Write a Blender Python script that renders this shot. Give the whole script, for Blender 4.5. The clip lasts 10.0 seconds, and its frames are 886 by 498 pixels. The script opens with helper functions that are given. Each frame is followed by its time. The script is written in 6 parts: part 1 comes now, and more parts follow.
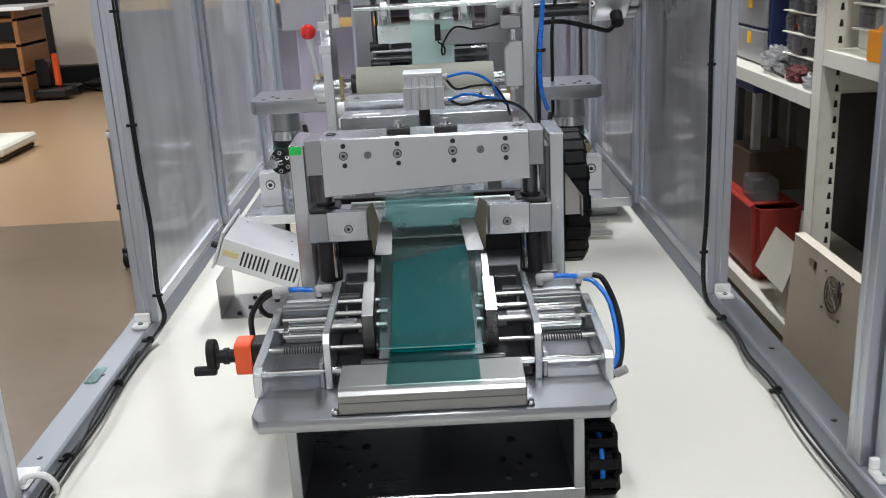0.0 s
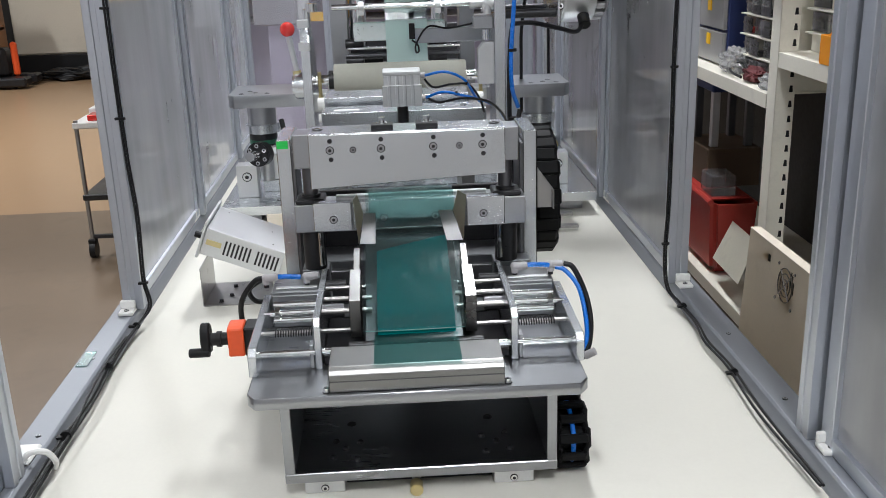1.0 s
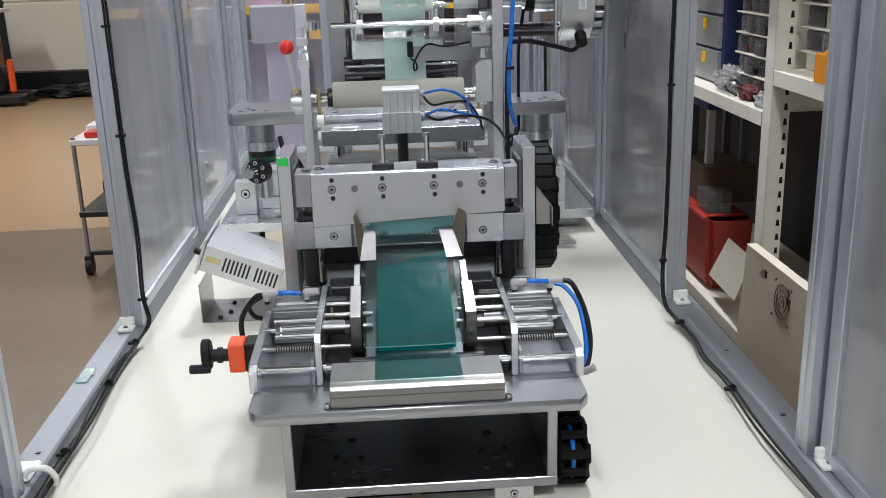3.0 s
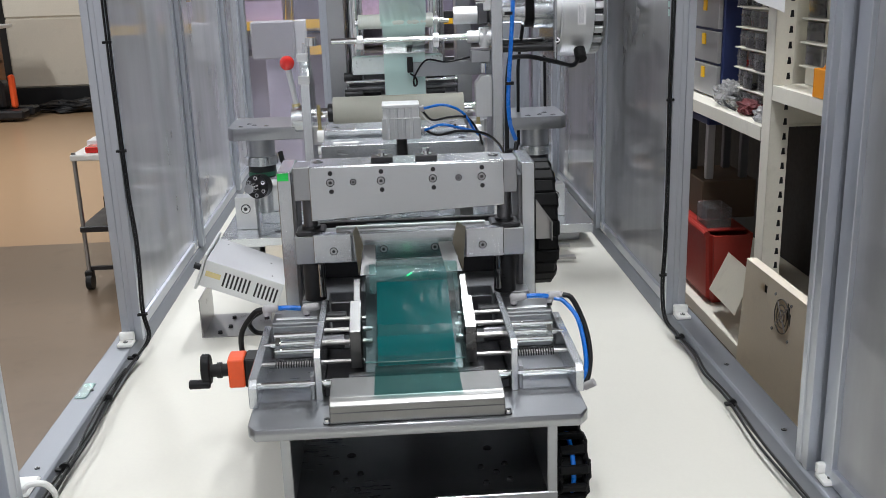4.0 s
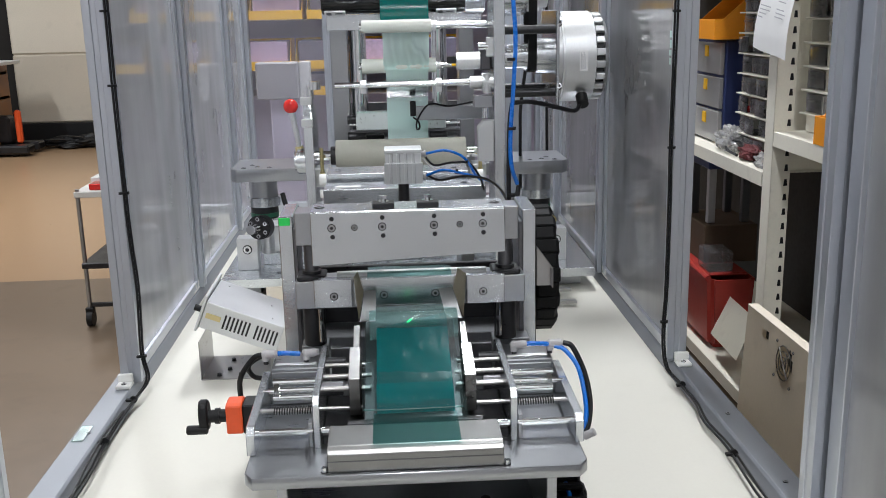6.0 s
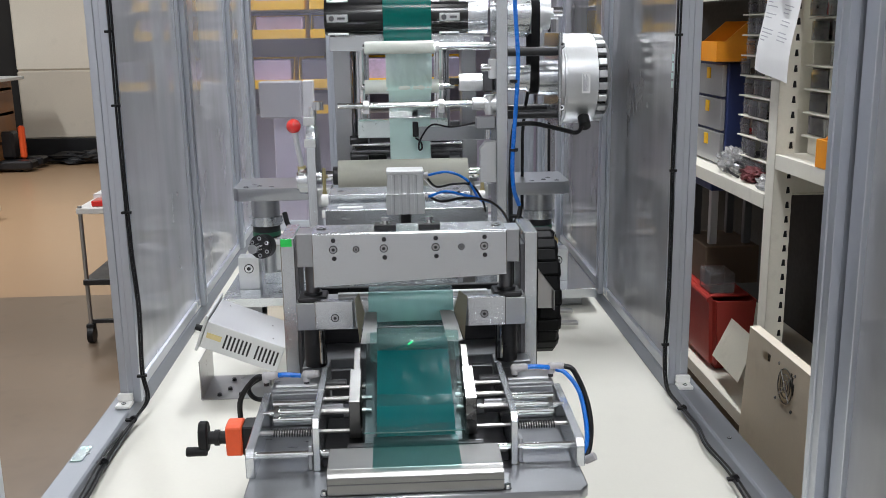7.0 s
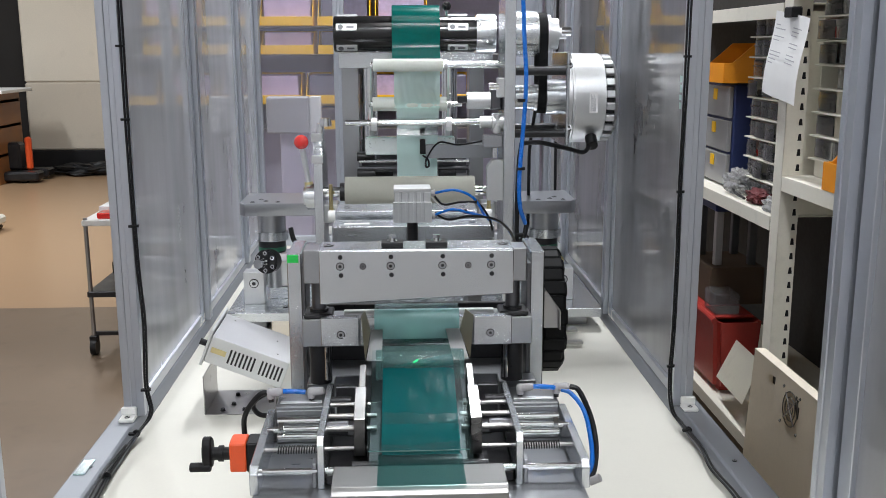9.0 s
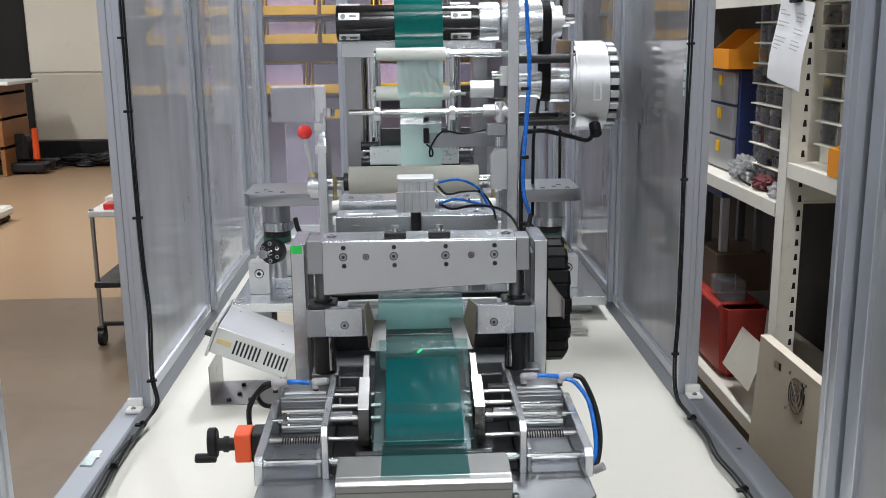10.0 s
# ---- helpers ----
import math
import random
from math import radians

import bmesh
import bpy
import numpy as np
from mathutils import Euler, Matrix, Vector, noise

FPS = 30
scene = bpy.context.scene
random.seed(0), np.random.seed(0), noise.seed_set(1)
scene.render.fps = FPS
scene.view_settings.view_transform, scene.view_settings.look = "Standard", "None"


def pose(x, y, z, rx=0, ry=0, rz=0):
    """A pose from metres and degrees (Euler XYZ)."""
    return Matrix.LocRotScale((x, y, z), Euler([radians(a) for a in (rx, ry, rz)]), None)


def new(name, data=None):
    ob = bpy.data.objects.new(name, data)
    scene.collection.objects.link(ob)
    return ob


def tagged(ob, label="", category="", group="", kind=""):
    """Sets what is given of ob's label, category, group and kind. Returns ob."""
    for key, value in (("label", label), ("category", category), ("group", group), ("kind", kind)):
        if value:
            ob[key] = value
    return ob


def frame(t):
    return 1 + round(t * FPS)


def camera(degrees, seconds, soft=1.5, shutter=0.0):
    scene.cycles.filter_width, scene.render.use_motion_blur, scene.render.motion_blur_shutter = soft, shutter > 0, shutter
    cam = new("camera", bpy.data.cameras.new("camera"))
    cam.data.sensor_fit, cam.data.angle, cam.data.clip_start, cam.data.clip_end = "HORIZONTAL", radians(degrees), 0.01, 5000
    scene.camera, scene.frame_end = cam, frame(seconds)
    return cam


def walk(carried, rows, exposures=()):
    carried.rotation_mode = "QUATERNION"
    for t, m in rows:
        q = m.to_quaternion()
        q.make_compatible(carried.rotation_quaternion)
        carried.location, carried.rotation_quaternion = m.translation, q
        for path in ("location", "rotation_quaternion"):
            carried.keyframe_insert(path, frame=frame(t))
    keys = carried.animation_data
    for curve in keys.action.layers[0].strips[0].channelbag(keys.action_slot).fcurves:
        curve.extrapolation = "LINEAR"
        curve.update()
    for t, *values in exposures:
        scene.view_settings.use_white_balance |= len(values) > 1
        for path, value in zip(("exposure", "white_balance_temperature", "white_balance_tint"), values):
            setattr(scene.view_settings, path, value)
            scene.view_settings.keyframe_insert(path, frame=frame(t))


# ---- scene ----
cam = camera(49.37, 10.0, soft=0.5, shutter=0.5)
# seconds, eye x y z, yaw, pitch, roll
ROWS = [
    (0.0, 0.0325, 0.0775, 1.4735, -0.98, -17.50, 2.80),
    (0.5, 0.0130, 0.0251, 1.4868, -2.46, -17.85, 2.09),
    (1.0, 0.0036, 0.0018, 1.4935, -3.15, -17.97, 1.81),
    (1.5, -0.0028, -0.0026, 1.4953, -3.39, -17.84, 1.70),
    (2.0, -0.0064, -0.0038, 1.4954, -3.51, -17.61, 1.66),
    (3.5, -0.0023, -0.0052, 1.4951, -3.40, -16.56, 1.75),
    (4.0, -0.0025, -0.0060, 1.4958, -3.42, -16.10, 1.77),
    (4.5, -0.0035, -0.0063, 1.4973, -3.45, -15.60, 1.70),
    (5.0, -0.0027, -0.0057, 1.5007, -3.40, -15.07, 1.56),
    (5.5, -0.0012, -0.0038, 1.5044, -3.28, -14.48, 1.41),
    (7.0, 0.0002, -0.0014, 1.5148, -2.98, -12.83, 0.90),
    (7.5, 0.0000, 0.0000, 1.5175, -2.90, -12.50, 0.73),
    (8.0, -0.0000, -0.0005, 1.5183, -2.78, -12.21, 0.55),
    (8.5, -0.0003, -0.0008, 1.5196, -2.65, -12.03, 0.40),
    (9.0, -0.0050, -0.0001, 1.5172, -2.62, -11.85, 0.16),
    (9.5, -0.0026, -0.0060, 1.5209, -2.33, -12.01, 0.18),
    (10.0, 0.0007, -0.0001, 1.5204, -2.30, -12.58, 0.64),
]
walk(cam, [(t, pose(x, y, z, 90 + pitch, roll, yaw)) for t, x, y, z, yaw, pitch, roll in ROWS])

# ---- world and light ----
world = bpy.data.worlds.new("world")
scene.world = world
world.use_nodes = True
world.node_tree.nodes["Background"].inputs[0].default_value = (0.75, 0.82, 0.9, 1)
world.node_tree.nodes["Background"].inputs[1].default_value = 0.02
scene.view_settings.exposure = -0.19
TABLE = 0.85
CEIL = 4.2


def ceiling_lamp(x, y, watts, length=1.25, width=0.3):
    lamp = bpy.data.lights.new("ceiling_panel", "AREA")
    lamp.shape, lamp.size, lamp.size_y, lamp.energy = "RECTANGLE", width, length, watts
    lamp.color = (0.93, 0.962, 1.0)
    ob = new("ceiling_panel_light", lamp)
    ob.matrix_world = pose(x, y, CEIL - 0.075)
    return ob


# unseen panels set by brightness; the one at y -1.2 lights the south reflector
LAMPS = [(0.1, 0.9, 6), (0.4, 3.4, 122), (-3.2, 1.0, 18), (-3.0, 4.2, 44), (-2.6, 7.6, 145), (-5.4, 4.2, 70), (-5.4, 8.6, 160), (0.2, -1.2, 86), (-2.6, -1.0, 24)]
for lx, ly, lw in LAMPS:
    ceiling_lamp(lx, ly, lw)


# ---- materials ----
def material(name, colour, rough=0.5, metal=0.0, vary=0.12, scale=8.0, bump=0.05, fine=180.0, stretch=(1, 1, 1), rough_vary=0.1,
             alpha=1.0, coat=0.0, spec=0.5, dirt=0.0, rand=0.0):
    m = bpy.data.materials.new(name)
    m.use_nodes = True
    nt = m.node_tree
    b = nt.nodes["Principled BSDF"]
    N, L = nt.nodes.new, nt.links.new
    co = N("ShaderNodeTexCoord")
    mp = N("ShaderNodeMapping")
    mp.inputs["Scale"].default_value = stretch
    L(co.outputs["Object"], mp.inputs["Vector"])
    big, small = N("ShaderNodeTexNoise"), N("ShaderNodeTexNoise")
    big.inputs["Scale"].default_value, big.inputs["Detail"].default_value = scale, 5
    small.inputs["Scale"].default_value, small.inputs["Detail"].default_value = fine, 3
    L(co.outputs["Object"], big.inputs["Vector"])
    L(mp.outputs["Vector"], small.inputs["Vector"])
    mix = N("ShaderNodeMath")
    mix.operation = "MULTIPLY_ADD"
    mix.inputs[1].default_value = 0.6
    L(big.outputs["Fac"], mix.inputs[0])
    half = N("ShaderNodeMath")
    half.operation = "MULTIPLY"
    half.inputs[1].default_value = 0.4
    L(small.outputs["Fac"], half.inputs[0])
    L(half.outputs[0], mix.inputs[2])
    ramp = N("ShaderNodeValToRGB")
    ramp.color_ramp.elements[0].position, ramp.color_ramp.elements[1].position = 0.3, 0.7
    lo = tuple(c * (1 - vary) for c in colour)
    hi = tuple(min(1.0, c * (1 + vary)) for c in colour)
    ramp.color_ramp.elements[0].color, ramp.color_ramp.elements[1].color = (*lo, 1), (*hi, 1)
    L(mix.outputs[0], ramp.inputs["Fac"])
    out = ramp.outputs["Color"]
    if dirt:
        spots = N("ShaderNodeTexNoise")
        spots.inputs["Scale"].default_value, spots.inputs["Detail"].default_value = scale * 4, 8
        L(co.outputs["Object"], spots.inputs["Vector"])
        cut = N("ShaderNodeValToRGB")
        cut.color_ramp.elements[0].position, cut.color_ramp.elements[1].position = 0.58, 0.72
        L(spots.outputs["Fac"], cut.inputs["Fac"])
        k = N("ShaderNodeMath")
        k.operation = "MULTIPLY"
        k.inputs[1].default_value = dirt
        L(cut.outputs["Color"], k.inputs[0])
        mx = N("ShaderNodeMix")
        mx.data_type = "RGBA"
        L(k.outputs[0], mx.inputs["Factor"])
        L(out, mx.inputs["A"])
        mx.inputs["B"].default_value = (*[c * 0.45 for c in colour], 1)
        out = mx.outputs["Result"]
    if rand:
        info = N("ShaderNodeObjectInfo")
        hs = N("ShaderNodeHueSaturation")
        r = N("ShaderNodeMapRange")
        r.inputs["To Min"].default_value, r.inputs["To Max"].default_value = 1 - rand, 1 + rand
        L(info.outputs["Random"], r.inputs["Value"])
        L(r.outputs["Result"], hs.inputs["Value"])
        L(out, hs.inputs["Color"])
        out = hs.outputs["Color"]
    L(out, b.inputs["Base Color"])
    rr = N("ShaderNodeMapRange")
    rr.inputs["To Min"].default_value, rr.inputs["To Max"].default_value = max(0.02, rough - rough_vary), min(1.0, rough + rough_vary)
    rr.inputs["From Min"].default_value, rr.inputs["From Max"].default_value = 0.3, 0.7
    L(mix.outputs[0], rr.inputs["Value"])
    L(rr.outputs["Result"], b.inputs["Roughness"])
    b.inputs["Metallic"].default_value = metal
    b.inputs["Alpha"].default_value = alpha
    b.inputs["Coat Weight"].default_value = coat
    b.inputs["Specular IOR Level"].default_value = spec
    if bump:
        bp = N("ShaderNodeBump")
        bp.inputs["Strength"].default_value, bp.inputs["Distance"].default_value = bump, 0.002
        L(mix.outputs[0], bp.inputs["Height"])
        L(bp.outputs["Normal"], b.inputs["Normal"])
    return m


def pane_material(name, tint, clear, haze, gloss_rough=0.06, ior=1.45, ripple=0.25, streak=0.0):
    """A clear plastic sheet: mostly see-through, a little cloudy, with a real mirror sheen."""
    m = bpy.data.materials.new(name)
    m.use_nodes = True
    nt = m.node_tree
    N, L = nt.nodes.new, nt.links.new
    nt.nodes.remove(nt.nodes["Principled BSDF"])
    out = nt.nodes["Material Output"]
    tr, df, gl = N("ShaderNodeBsdfTransparent"), N("ShaderNodeBsdfDiffuse"), N("ShaderNodeBsdfGlossy")
    tl = N("ShaderNodeBsdfTranslucent")
    tr.inputs[0].default_value = (*tint, 1)
    df.inputs[0].default_value = (*haze, 1)
    tl.inputs[0].default_value = (*haze, 1)
    gl.inputs["Roughness"].default_value = gloss_rough
    co, no = N("ShaderNodeTexCoord"), N("ShaderNodeTexNoise")
    no.inputs["Scale"].default_value, no.inputs["Detail"].default_value = 3.0, 6
    L(co.outputs["Object"], no.inputs["Vector"])
    rr = N("ShaderNodeMapRange")
    rr.inputs["From Min"].default_value, rr.inputs["From Max"].default_value = 0.3, 0.7
    rr.inputs["To Min"].default_value, rr.inputs["To Max"].default_value = 1 - clear - 0.07, 1 - clear + 0.07
    L(no.outputs["Fac"], rr.inputs["Value"])
    both, a, b = N("ShaderNodeMixShader"), N("ShaderNodeMixShader"), N("ShaderNodeMixShader")
    L(df.outputs[0], both.inputs[1])
    L(tl.outputs[0], both.inputs[2])
    fac = rr.outputs["Result"]
    if streak:
        # up-and-down haze streaks: scuffs and scratches, plus streaky reflections put into the colour
        mp, fine = N("ShaderNodeMapping"), N("ShaderNodeTexNoise")
        mp.inputs["Scale"].default_value = (11, 11, 1.3)
        fine.inputs["Scale"].default_value, fine.inputs["Detail"].default_value = 1.0, 7
        L(co.outputs["Object"], mp.inputs["Vector"])
        L(mp.outputs["Vector"], fine.inputs["Vector"])
        band = N("ShaderNodeMapRange")
        band.inputs["From Min"].default_value, band.inputs["From Max"].default_value = 0.35, 0.7
        band.inputs["To Min"].default_value, band.inputs["To Max"].default_value = -streak, streak
        L(fine.outputs["Fac"], band.inputs["Value"])
        add = N("ShaderNodeMath")
        add.operation = "ADD"
        L(fac, add.inputs[0])
        L(band.outputs["Result"], add.inputs[1])
        fac = add.outputs[0]
    L(fac, a.inputs["Fac"])
    L(tr.outputs[0], a.inputs[1])
    L(both.outputs[0], a.inputs[2])
    fr = N("ShaderNodeFresnel")
    fr.inputs["IOR"].default_value = ior
    bump = N("ShaderNodeBump")
    bump.inputs["Strength"].default_value, bump.inputs["Distance"].default_value = ripple, 0.01
    L(no.outputs["Fac"], bump.inputs["Height"])
    L(bump.outputs["Normal"], gl.inputs["Normal"])
    L(fr.outputs[0], b.inputs["Fac"])
    L(a.outputs[0], b.inputs[1])
    L(gl.outputs[0], b.inputs[2])
    L(b.outputs[0], out.inputs["Surface"])
    return m


def glow_material(name, colour, strength):
    m = bpy.data.materials.new(name)
    m.use_nodes = True
    b = m.node_tree.nodes["Principled BSDF"]
    b.inputs["Base Color"].default_value = (*colour, 1)
    b.inputs["Emission Color"].default_value = (*colour, 1)
    b.inputs["Emission Strength"].default_value = strength
    return m


ALU = material("machined_aluminium", (0.66, 0.685, 0.71), 0.26, 1.0, 0.03, 6, 0.0, 40, (1, 6, 6), 0.025)
ALU_DARK = material("ground_steel_grey", (0.43, 0.44, 0.46), 0.32, 1.0, 0.05, 7, 0.0, 50, (5, 1, 5), 0.03)
STEEL_PLATE = material("oiled_tool_steel", (0.15, 0.15, 0.16), 0.4, 0.9, 0.18, 9, 0.015, 90, (8, 1, 8), 0.1)
ALU_WHITE = material("bead_blasted_aluminium", (0.72, 0.73, 0.74), 0.4, 0.9, 0.06, 9, 0.06, 300, (1, 1, 1), 0.07)
ANOD = material("anodised_profile", (0.52, 0.545, 0.60), 0.36, 0.85, 0.04, 2, 0.01, 200, (8, 8, 0.5), 0.04)
RAIL = material("satin_sill_profile", (0.28, 0.295, 0.325), 0.5, 0.5, 0.05, 3, 0.01, 200, (8, 0.5, 8), 0.04)
CHROME = material("chrome", (0.8, 0.81, 0.82), 0.09, 1.0, 0.02, 12, 0.0, 80, (1, 1, 1), 0.02)
BRUSHED = material("brushed_plate", (0.36, 0.37, 0.385), 0.28, 1.0, 0.03, 5, 0.0, 30, (1, 8, 8), 0.012)
BAR_STEEL = material("satin_bar_steel", (0.24, 0.238, 0.235), 0.32, 1.0, 0.02, 4, 0.0, 25, (1, 8, 8), 0.006)
STAINLESS = material("brushed_stainless", (0.42, 0.41, 0.40), 0.3, 1.0, 0.04, 8, 0.0, 60, (1, 6, 1), 0.04)
BLACK = material("black_plastic", (0.007, 0.007, 0.008), 0.5, 0, 0.2, 10, 0.04, 200, spec=0.3)
RUBBER = material("black_rubber_hose", (0.009, 0.009, 0.0105), 0.42, 0, 0.2, 10, 0.03, 200, spec=0.3)
BLACK_STEEL = material("blackened_steel", (0.035, 0.035, 0.038), 0.35, 0.6, 0.2, 12, 0.05, 140)
BLUE_TUBE = material("blue_air_tube", (0.01, 0.16, 0.62), 0.28, 0, 0.08, 10, 0.02, 150)
ORANGE = material("orange_plastic", (0.75, 0.09, 0.02), 0.4, 0, 0.06, 10, 0.03, 200)
RED = material("red_plastic", (0.72, 0.025, 0.02), 0.2, 0, 0.06, 10, 0.0, 200, coat=0.4)
GREEN_MARK = material("green_sticker", (0.02, 0.62, 0.1), 0.5, 0, 0.05, 10)
BRASS = material("brass", (0.66, 0.56, 0.3), 0.3, 0.9, 0.08, 14, 0.03, 120)
TOPCREAM = material("cream_table_top", (0.64, 0.625, 0.565), 0.5, 0, 0.03, 3, 0.02, 160, dirt=0.05, spec=0.25)
ROLLER = material("grey_rubber_roller", (0.40, 0.40, 0.345), 0.62, 0, 0.05, 6, 0.04, 220)
WHITE_PL = material("white_plastic", (0.8, 0.8, 0.78), 0.4, 0, 0.04, 12, 0.03, 200)
PALE = material("pale_nylon", (0.72, 0.76, 0.70), 0.38, 0, 0.04, 12, 0.03, 200)
CREAM = material("cream_painted_steel", (0.8, 0.72, 0.6), 0.42, 0, 0.05, 4, 0.03, 120, dirt=0.12)
IVORY = material("ivory_shelf_paint", (0.74, 0.71, 0.62), 0.45, 0, 0.05, 5, 0.03, 150, dirt=0.15)
FLOOR = material("brown_epoxy_floor", (0.37, 0.24, 0.14), 0.3, 0, 0.05, 0.7, 0.0, 12, dirt=0.0, rough_vary=0.03)
FLOOR_NEAR = material("worn_grey_brown_floor", (0.175, 0.125, 0.085), 0.34, 0, 0.12, 1.4, 0.0, 12, rough_vary=0.04, dirt=0.25)
BLACK_GLOSS = material("glossy_black_anodising", (0.007, 0.007, 0.008), 0.16, 0, 0.1, 10, 0.0, 100, rough_vary=0.03)
PAD = material("satin_white_metal", (0.74, 0.79, 0.79), 0.3, 0.3, 0.05, 8, 0.01, 120)
WALL = material("cream_wall_paint", (0.62, 0.57, 0.48), 0.75, 0, 0.07, 1.5, 0.08, 60, dirt=0.1)
WALL_LOW = material("grey_beige_dado_paint", (0.5, 0.45, 0.37), 0.65, 0, 0.07, 1.5, 0.08, 60, dirt=0.15)
# dark partitions; the near-black also stands for shade inside the shelving
DARK_WALL_SHADE = material("dark_partition_and_shade", (0.014, 0.012, 0.011), 0.7, 0, 0.2, 2, 0.08, 60)
CEILING = material("grey_ceiling_deck", (0.2, 0.2, 0.205), 0.8, 0, 0.1, 3, 0.08, 60)
NAVY = material("navy_cabinet_plastic", (0.02, 0.035, 0.13), 0.45, 0, 0.12, 4, 0.03, 150)
BIN = material("orange_yellow_bin_plastic", (0.82, 0.3, 0.012), 0.4, 0, 0.08, 6, 0.03, 150)
YELLOW = material("yellow_bin_plastic", (0.98, 0.55, 0.015), 0.4, 0, 0.08, 6, 0.03, 150)
REDBOX = material("red_crate_plastic", (0.34, 0.03, 0.022), 0.4, 0, 0.12, 6, 0.03, 150)
CARD = material("brown_cardboard", (0.08, 0.05, 0.03), 0.8, 0, 0.15, 8, 0.06, 160)
CHAIN = material("matt_black_nylon", (0.005, 0.005, 0.0055), 0.6, 0, 0.2, 12, 0.05, 200, spec=0.12)
FILM_THIN = pane_material("thin_teal_film", (0.42, 0.62, 0.6), 0.82, (0.0, 0.2, 0.19), 0.2, 1.15, 0.02)
PAPER = material("white_paper", (0.8, 0.8, 0.8), 0.7, 0, 0.03, 20, 0.03, 200)
INK = material("grey_print", (0.42, 0.42, 0.45), 0.8, 0, 0.05, 30)
GREYBOX = material("grey_enamel", (0.42, 0.41, 0.42), 0.5, 0, 0.05, 5, 0.03, 150)
PURPLE = material("violet_grey_board", (0.62, 0.57, 0.7), 0.6, 0, 0.12, 3, 0.03, 100)
STOCK = material("violet_wrapped_stock", (0.58, 0.46, 0.66), 0.5, 0, 0.25, 9, 0.1, 60)
STOCK_DARK = material("slate_wrapped_stock", (0.16, 0.15, 0.22), 0.5, 0, 0.25, 9, 0.1, 60)
DARK_RED = material("maroon_cloth", (0.1, 0.012, 0.015), 0.7, 0, 0.3, 30, 0.3, 200)
WOOD = material("varnished_wood", (0.28, 0.12, 0.04), 0.45, 0, 0.25, 6, 0.05, 60, (1, 10, 1))
TEAL = material("teal_film_roll", (0.0, 0.125, 0.108), 0.16, 0, 0.12, 12, 0.0, 60, rough_vary=0.03, spec=0.12)
BELT = material("black_timing_belt", (0.012, 0.012, 0.013), 0.7, 0, 0.2, 20, 0.1, 200)
PANE = pane_material("cloudy_clear_plastic_pane", (0.95, 0.95, 0.98), 0.58, (0.95, 0.955, 1.0), 0.015, 1.62, 0.05, 0.045)
FILM_BAND = pane_material("aqua_pouch_film", (0.72, 0.93, 0.91), 0.66, (0.42, 0.72, 0.70), 0.14, 1.32, 0.05)
BACK_PANE = pane_material("clear_plastic_pane", (0.96, 0.96, 0.98), 0.9, (0.66, 0.66, 0.74))
WHITE_REFLECTOR = material("white_reflector_paint", (0.8, 0.81, 0.83), 0.8, 0, 0.05, 1.5, 0.08, 60)
CLEAR = pane_material("clear_drawer_plastic", (0.92, 0.92, 0.92), 0.78, (0.55, 0.55, 0.56), 0.08)
DRAWER = pane_material("milky_drawer_plastic", (0.9, 0.9, 0.9), 0.3, (0.8, 0.8, 0.8), 0.12)
STEEL_DULL = material("dull_stainless_sheet", (0.22, 0.218, 0.215), 0.28, 1.0, 0.05, 8, 0.0, 60, (1, 6, 1), 0.03)
# even tan tone for the outer flaps
TAN_STEEL = material("tan_sheet_metal", (0.42, 0.38, 0.29), 0.45, 0.5, 0.08, 12, 0.02, 120)
BAG = pane_material("crinkled_clear_bag", (0.95, 0.95, 0.95), 0.6, (0.75, 0.75, 0.76), 0.1)
FILM_TEAL = pane_material("teal_tinted_film", (0.02, 0.40, 0.41), 0.28, (0.0, 0.29, 0.30), 0.25, 1.06, 0.02)
FILM_PALE = pane_material("pale_aqua_film", (0.8, 0.96, 0.93), 0.12, (0.80, 1.0, 0.96), 0.2, 1.25, 0.1)
FILM_CLEAR = pane_material("clear_pouch_film", (0.86, 0.93, 0.93), 0.92, (0.2, 0.30, 0.30), 0.16, 1.085, 0.02)
# emission that stands in for a green reflection on the film
GLINT_GREEN = glow_material("green_glint_glow", (0.0, 0.9, 0.25), 3.0)
LAMP_GLOW = glow_material("lamp_diffuser", (1.0, 0.98, 0.95), 6.0)


# ---- mesh helpers ----
ORIGIN = {}


def thing(name, at, label, category, group="", kind=""):
    ob = new(name)
    ob.location = at
    ob.empty_display_size = 0.05
    ORIGIN[ob.name] = Vector(at)
    return tagged(ob, label, category, group, kind)


def link(ob, parent):
    ob.parent = parent
    return ob


def finish(name, bm, mat, origin, smooth):
    bm.normal_update()
    bmesh.ops.translate(bm, verts=bm.verts, vec=-origin)
    me = bpy.data.meshes.new(name)
    bm.to_mesh(me)
    bm.free()
    for m in (mat if isinstance(mat, (list, tuple)) else [mat]):
        me.materials.append(m)
    if smooth:
        for p in me.polygons:
            p.use_smooth = True
        try:
            me.set_sharp_from_angle(angle=radians(35))
        except AttributeError:
            pass
    return me


def part(name, bm, mat, parent, label="", smooth=True):
    """One mesh object under a thing or a part; the mesh is modelled in world metres."""
    origin = ORIGIN[parent.name]
    ob = new(name, finish(name, bm, mat, origin, smooth))
    ob.parent = parent
    ORIGIN[ob.name] = origin
    return tagged(ob, label)


def solid(name, bm, mat, at, label, category="", group="", kind="", smooth=True):
    """A top-level thing or piece of the setting made of one mesh."""
    at = Vector(at)
    ob = new(name, finish(name, bm, mat, at, smooth))
    ob.location = at
    ORIGIN[ob.name] = at
    return tagged(ob, label, category, group, kind)


def BM():
    return bmesh.new()


